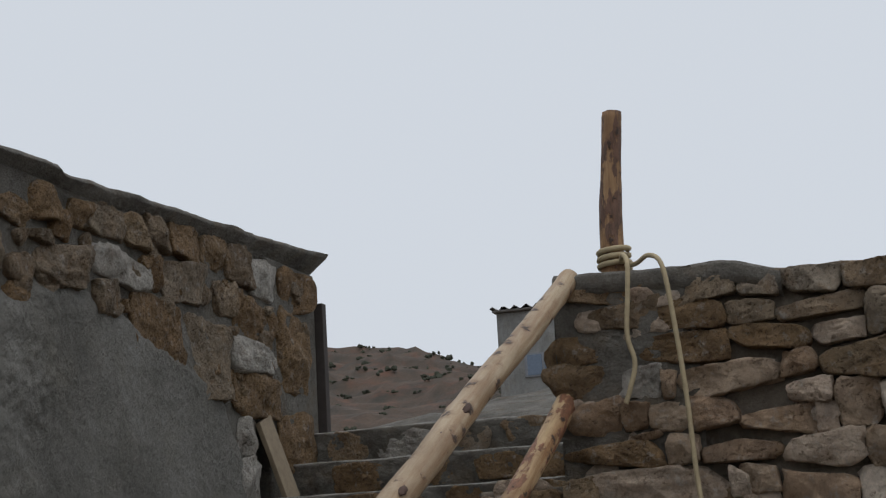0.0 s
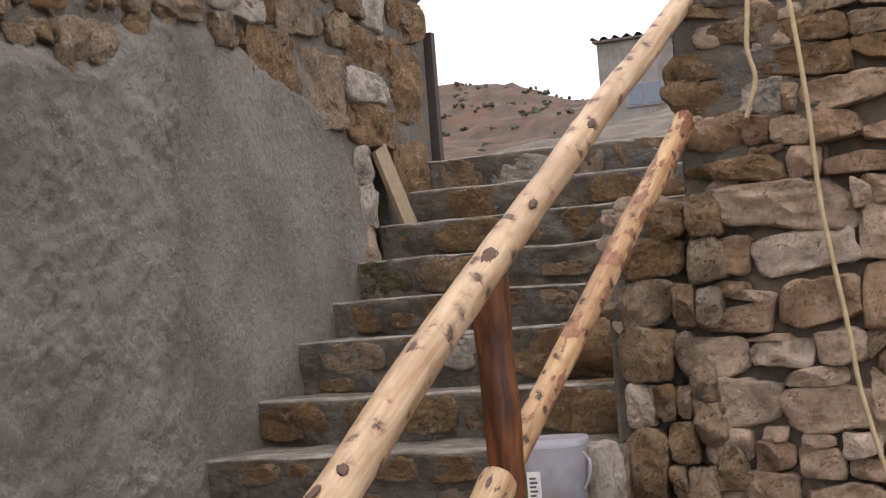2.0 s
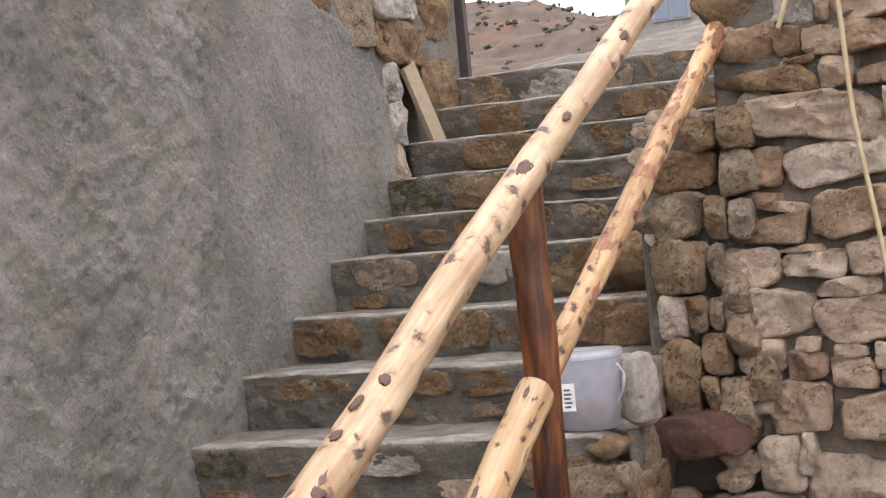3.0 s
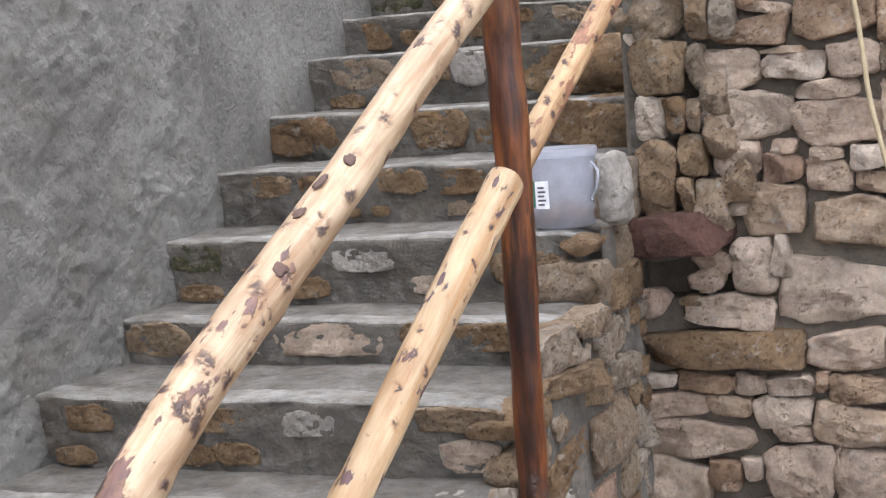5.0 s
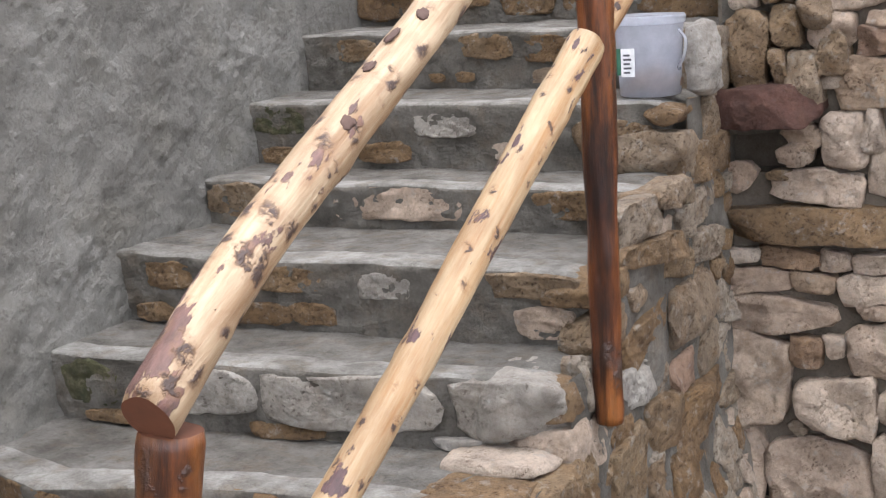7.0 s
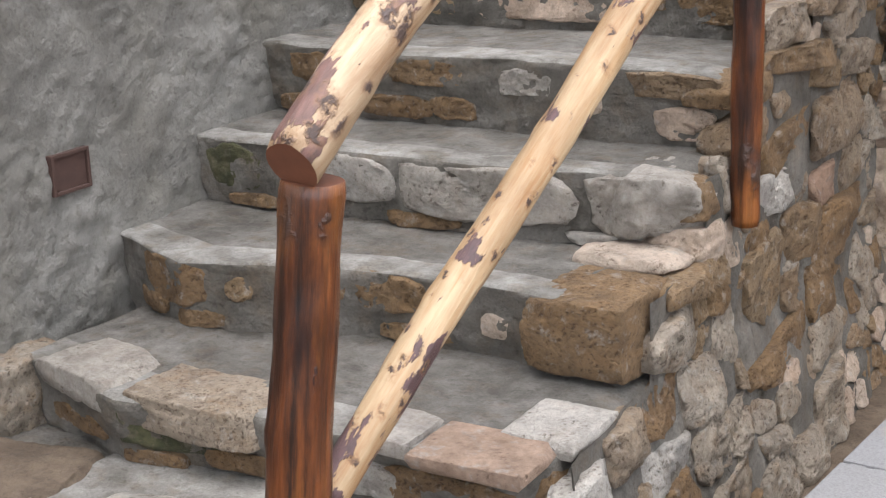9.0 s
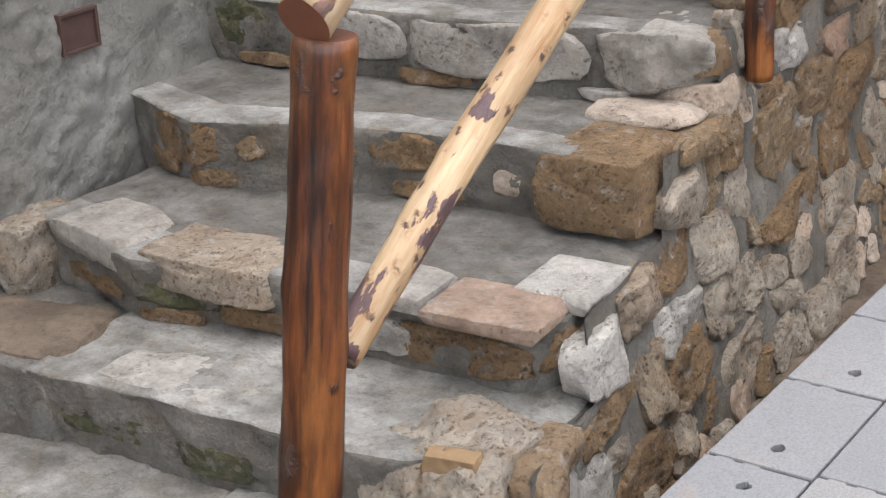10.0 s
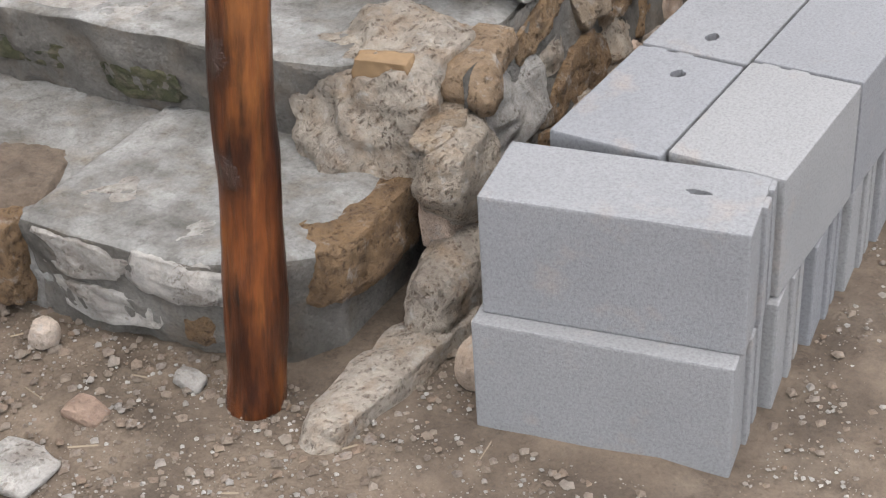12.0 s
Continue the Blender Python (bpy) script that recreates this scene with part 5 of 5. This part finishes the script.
board("wooden_board", (0.07, 5.52, 2.62), (0.0, 5.37, 2.99), 0.13, 0.025, mat_board, "short weathered board leaning in a gap of the wall")
board("dark_board", (-0.01, 6.13, 2.95), (-0.01, 6.12, 3.64), 0.05, 0.05, mat_dark_board, "dark narrow board upright at the wall's end")

# ---- rusty square in the plaster ----
plate = thing("iron_socket", (0.028, 1.604, 0.962), "rusty square iron socket set in the plaster", "socket")
for name, lo, hi, m in (("rim", (-0.01, -0.06, -0.055), (0.01, 0.06, -0.045), mat_rust), ("rim", (-0.01, -0.06, 0.045), (0.01, 0.06, 0.055), mat_rust),
                        ("rim", (-0.01, -0.07, -0.055), (0.01, -0.06, 0.055), mat_rust), ("rim", (-0.01, 0.06, -0.055), (0.01, 0.07, 0.055), mat_rust), ("back_plate", (-0.02, -0.06, -0.045), (0.002, 0.06, 0.045), mat_rust)):
    bm = bmesh.new()
    box_into(bm, lo, hi, 0.002)
    part(name, bm, m, plate, smooth=False)

# ---- terrace, house and hill behind ----
bm = bmesh.new()
grid_sheet(bm, 60, 30, lambda s, t: (-3 + 9 * s, 6.14 + 1.5 * t, 2.96 + 0.16 * t * (1 - 0.2 * t) + max(0, (-3 + 9 * s + 0.47)) * 0.17 * t + 0.03 * fbm(Vector((s * 30, t * 5, 0)), 3)))
terrace = part("terrace", bm, mat_mortar)
tagged(terrace, "rough grey sloping ground above the stairs", "ground", kind="structure")
house = thing("house", (0, 24, 3), "plain grey rendered house with a corrugated roof", "house")
for name, lo, hi, m in (("wall", (-4.2, 0, -3), (6, 6, 3.63), mat_house), ("roof", (-4.25, -0.1, 3.63), (6.2, 6.2, 3.67), mat_roof)):
    bm = bmesh.new()
    box_into(bm, lo, hi, 0.02)
    part(name, bm, m, house, smooth=False)
bm = bmesh.new()
grid_sheet(bm, 200, 6, lambda s, t: (-4.28 + 10.8 * s, -0.12 + 6.4 * t, 3.69 + 0.04 * math.sin(s * 11 / 0.2 * 6.2832)))
part("roof_sheet", bm, mat_roof, house)
window = None
for lo, hi, m, name in (((-3.75, -0.03, 2.5), (-3.1, 0.02, 2.9), mat_frame, "window"), ((-3.7, -0.04, 2.53), (-3.45, 0.0, 2.87), mat_pane, "pane"), ((-3.4, -0.04, 2.53), (-3.15, 0.0, 2.87), mat_pane, "pane")):
    bm = bmesh.new()
    box_into(bm, lo, hi, 0.005)
    o = part(name, bm, m, window or house, smooth=False)
    window = window or o
bm = bmesh.new()


def hill_at(s, t):
    x, y = -110 + 150 * s, 62 + 75 * t
    p = Vector((x * 0.03, y * 0.03, 1))
    ridge = interp(x, [(-110, 9), (-70, 17), (-56, 20), (-46, 21.2), (-40, 21.2), (-33, 19.9), (-10, 18), (40, 10)])
    h = 2 + (ridge - 2) * min(1, t / 0.75) ** 0.8 if t < 0.75 else ridge - (t - 0.75) * 30
    return x, y, h + 1.6 * fbm(p * 3, 5) * min(1, 2 * t) + (0.8 * abs(noise.noise(p * 16)) if t < 0.9 else 0)


grid_sheet(bm, 200, 90, hill_at)
hill = part("hill", bm, mat_hill)
tagged(hill, "dry red-brown rocky hillside with scrub", "hill", kind="structure")
bm = bmesh.new()
rng = random.Random(9)
for k in range(700):
    s, t = rng.uniform(0.25, 0.75), rng.uniform(0.1, 0.78) ** 0.8
    c = Vector(hill_at(s, t))
    r = rng.uniform(0.2, 0.6)
    for j in range(4):
        q = c + Vector((rng.uniform(-r, r), rng.uniform(-r, r), rng.uniform(-0.2 * r, r * 0.35)))
        res = bmesh.ops.create_icosphere(bm, subdivisions=1, radius=r * rng.uniform(0.25, 0.5), matrix=Matrix.Translation(q))
        for v in res["verts"]:
            v.co += Vector((rng.uniform(-1, 1), rng.uniform(-1, 1), rng.uniform(-1, 1))) * r * 0.12
scrub = part("scrub", bm, mat_scrub, None, smooth=False)
tagged(scrub, "scattered dark green scrub on the hillside", "shrubs", kind="stuff")

# ---- gravel and litter on the soil ----
rng = random.Random(14)


def pebbles(name, count, lo, hi, material, label, small, large):
    verts, faces = [], []
    for k in range(count):
        x, y = rng.uniform(lo[0], hi[0]), rng.uniform(lo[1], hi[1])
        if 1.92 < x < 2.42 and y > 0.52 or (x < 1.8 and y > 0.5 and x > 1.0):
            continue
        r = small + (large - small) * rng.random() ** 5
        c = Vector((x, y, FLOOR + 0.02 * fbm(Vector((x, y, 0)) * 1.7, 3) + 0.012 * fbm(Vector((x, y, 0)) * 8, 3) + r * 0.25))
        base = len(verts)
        sq = rng.uniform(0.5, 0.9)
        for v in ((1, 0, 0), (0, 1, 0), (-1, 0, 0), (0, -1, 0), (0, 0, 1), (0, 0, -1), (0.6, 0.6, 0.5), (-0.6, 0.6, 0.4)):
            w = Vector(v) * r * rng.uniform(0.65, 1.2)
            verts.append(c + Vector((w.x, w.y, w.z * sq)))
        for f in ((0, 6, 4), (6, 1, 4), (1, 7, 4), (7, 2, 4), (2, 3, 4), (3, 0, 4), (0, 1, 6), (1, 2, 7), (0, 3, 5), (3, 2, 5), (2, 1, 5), (1, 0, 5)):
            faces.append([base + i for i in f])
    me = bpy.data.meshes.new(name)
    me.from_pydata(verts, [], faces)
    me.materials.append(material)
    tagged(new(name, me), label, "gravel", kind="stuff")


pebbles("gravel", 24000, (0.6, -0.9), (3.4, 2.6), mat_gravel, "small brown and grey stones in the soil", 0.0018, 0.014)
pebbles("coarse_gravel", 3200, (0.7, -0.5), (1.85, 0.75), mat_gravel, "coarser grey and tan stones strewn before the steps", 0.003, 0.016)
pebbles("lime_crumbs", 14000, (0.6, -0.6), (3.0, 1.6), mat_stone_pale, "pale crumbs of lime and stone on the soil", 0.0012, 0.007)
for name, lo, hi, m, label in (("brick_piece", (1.245, 0.235, -0.055), (1.33, 0.295, -0.02), mat_stone_red, "small broken piece of red brick on the soil"),
                               ("flat_stone", (1.2, 0.03, -0.055), (1.34, 0.15, -0.02), mat_stone_pale, "flat pale stone chip lying on the soil"),
                               ("small_stone", (1.04, 0.38, -0.05), (1.1, 0.44, 0.0), mat_stone_wall, "small grey stone at the foot of the step"),
                               ("small_stone", (1.38, 0.4, -0.055), (1.44, 0.44, -0.02), mat_stone_pale, "small pale stone at the foot of the step"),
                               ("small_stone", (1.86, 0.62, -0.05), (1.93, 0.72, 0.03), mat_stone_wall, "small grey stone between stairs and blocks")):
    tagged(boulder(name, lo, hi, m, None, len(name) + int(hi[0] * 50), 0.25, 0.4, cuts=5), label, "stone")
sticks = bmesh.new()
for k in range(36):
    x, y, a, l = rng.uniform(1.0, 2.6), rng.uniform(-0.4, 0.5), rng.uniform(0, 3.14), rng.uniform(0.008, 0.03)
    z = FLOOR + 0.02 * fbm(Vector((x, y, 0)) * 1.7, 3) + 0.016
    d = Vector((math.cos(a), math.sin(a), rng.uniform(-0.1, 0.1))) * l
    w = Vector((-math.sin(a), math.cos(a), 0)) * 0.0009
    c = Vector((x, y, z))
    vs = [sticks.verts.new(p) for p in (c - d - w, c - d + w, c + d + w, c + d - w, c - d + Vector((0, 0, 0.003)), c + d + Vector((0, 0, 0.003)))]
    for f in ((0, 1, 2, 3), (0, 3, 5, 4), (1, 4, 5, 2)):
        sticks.faces.new([vs[i] for i in f])
straw = part("straw", sticks, mat_board, smooth=False)
tagged(straw, "short dry stalks scattered on the soil", "straw", kind="stuff")
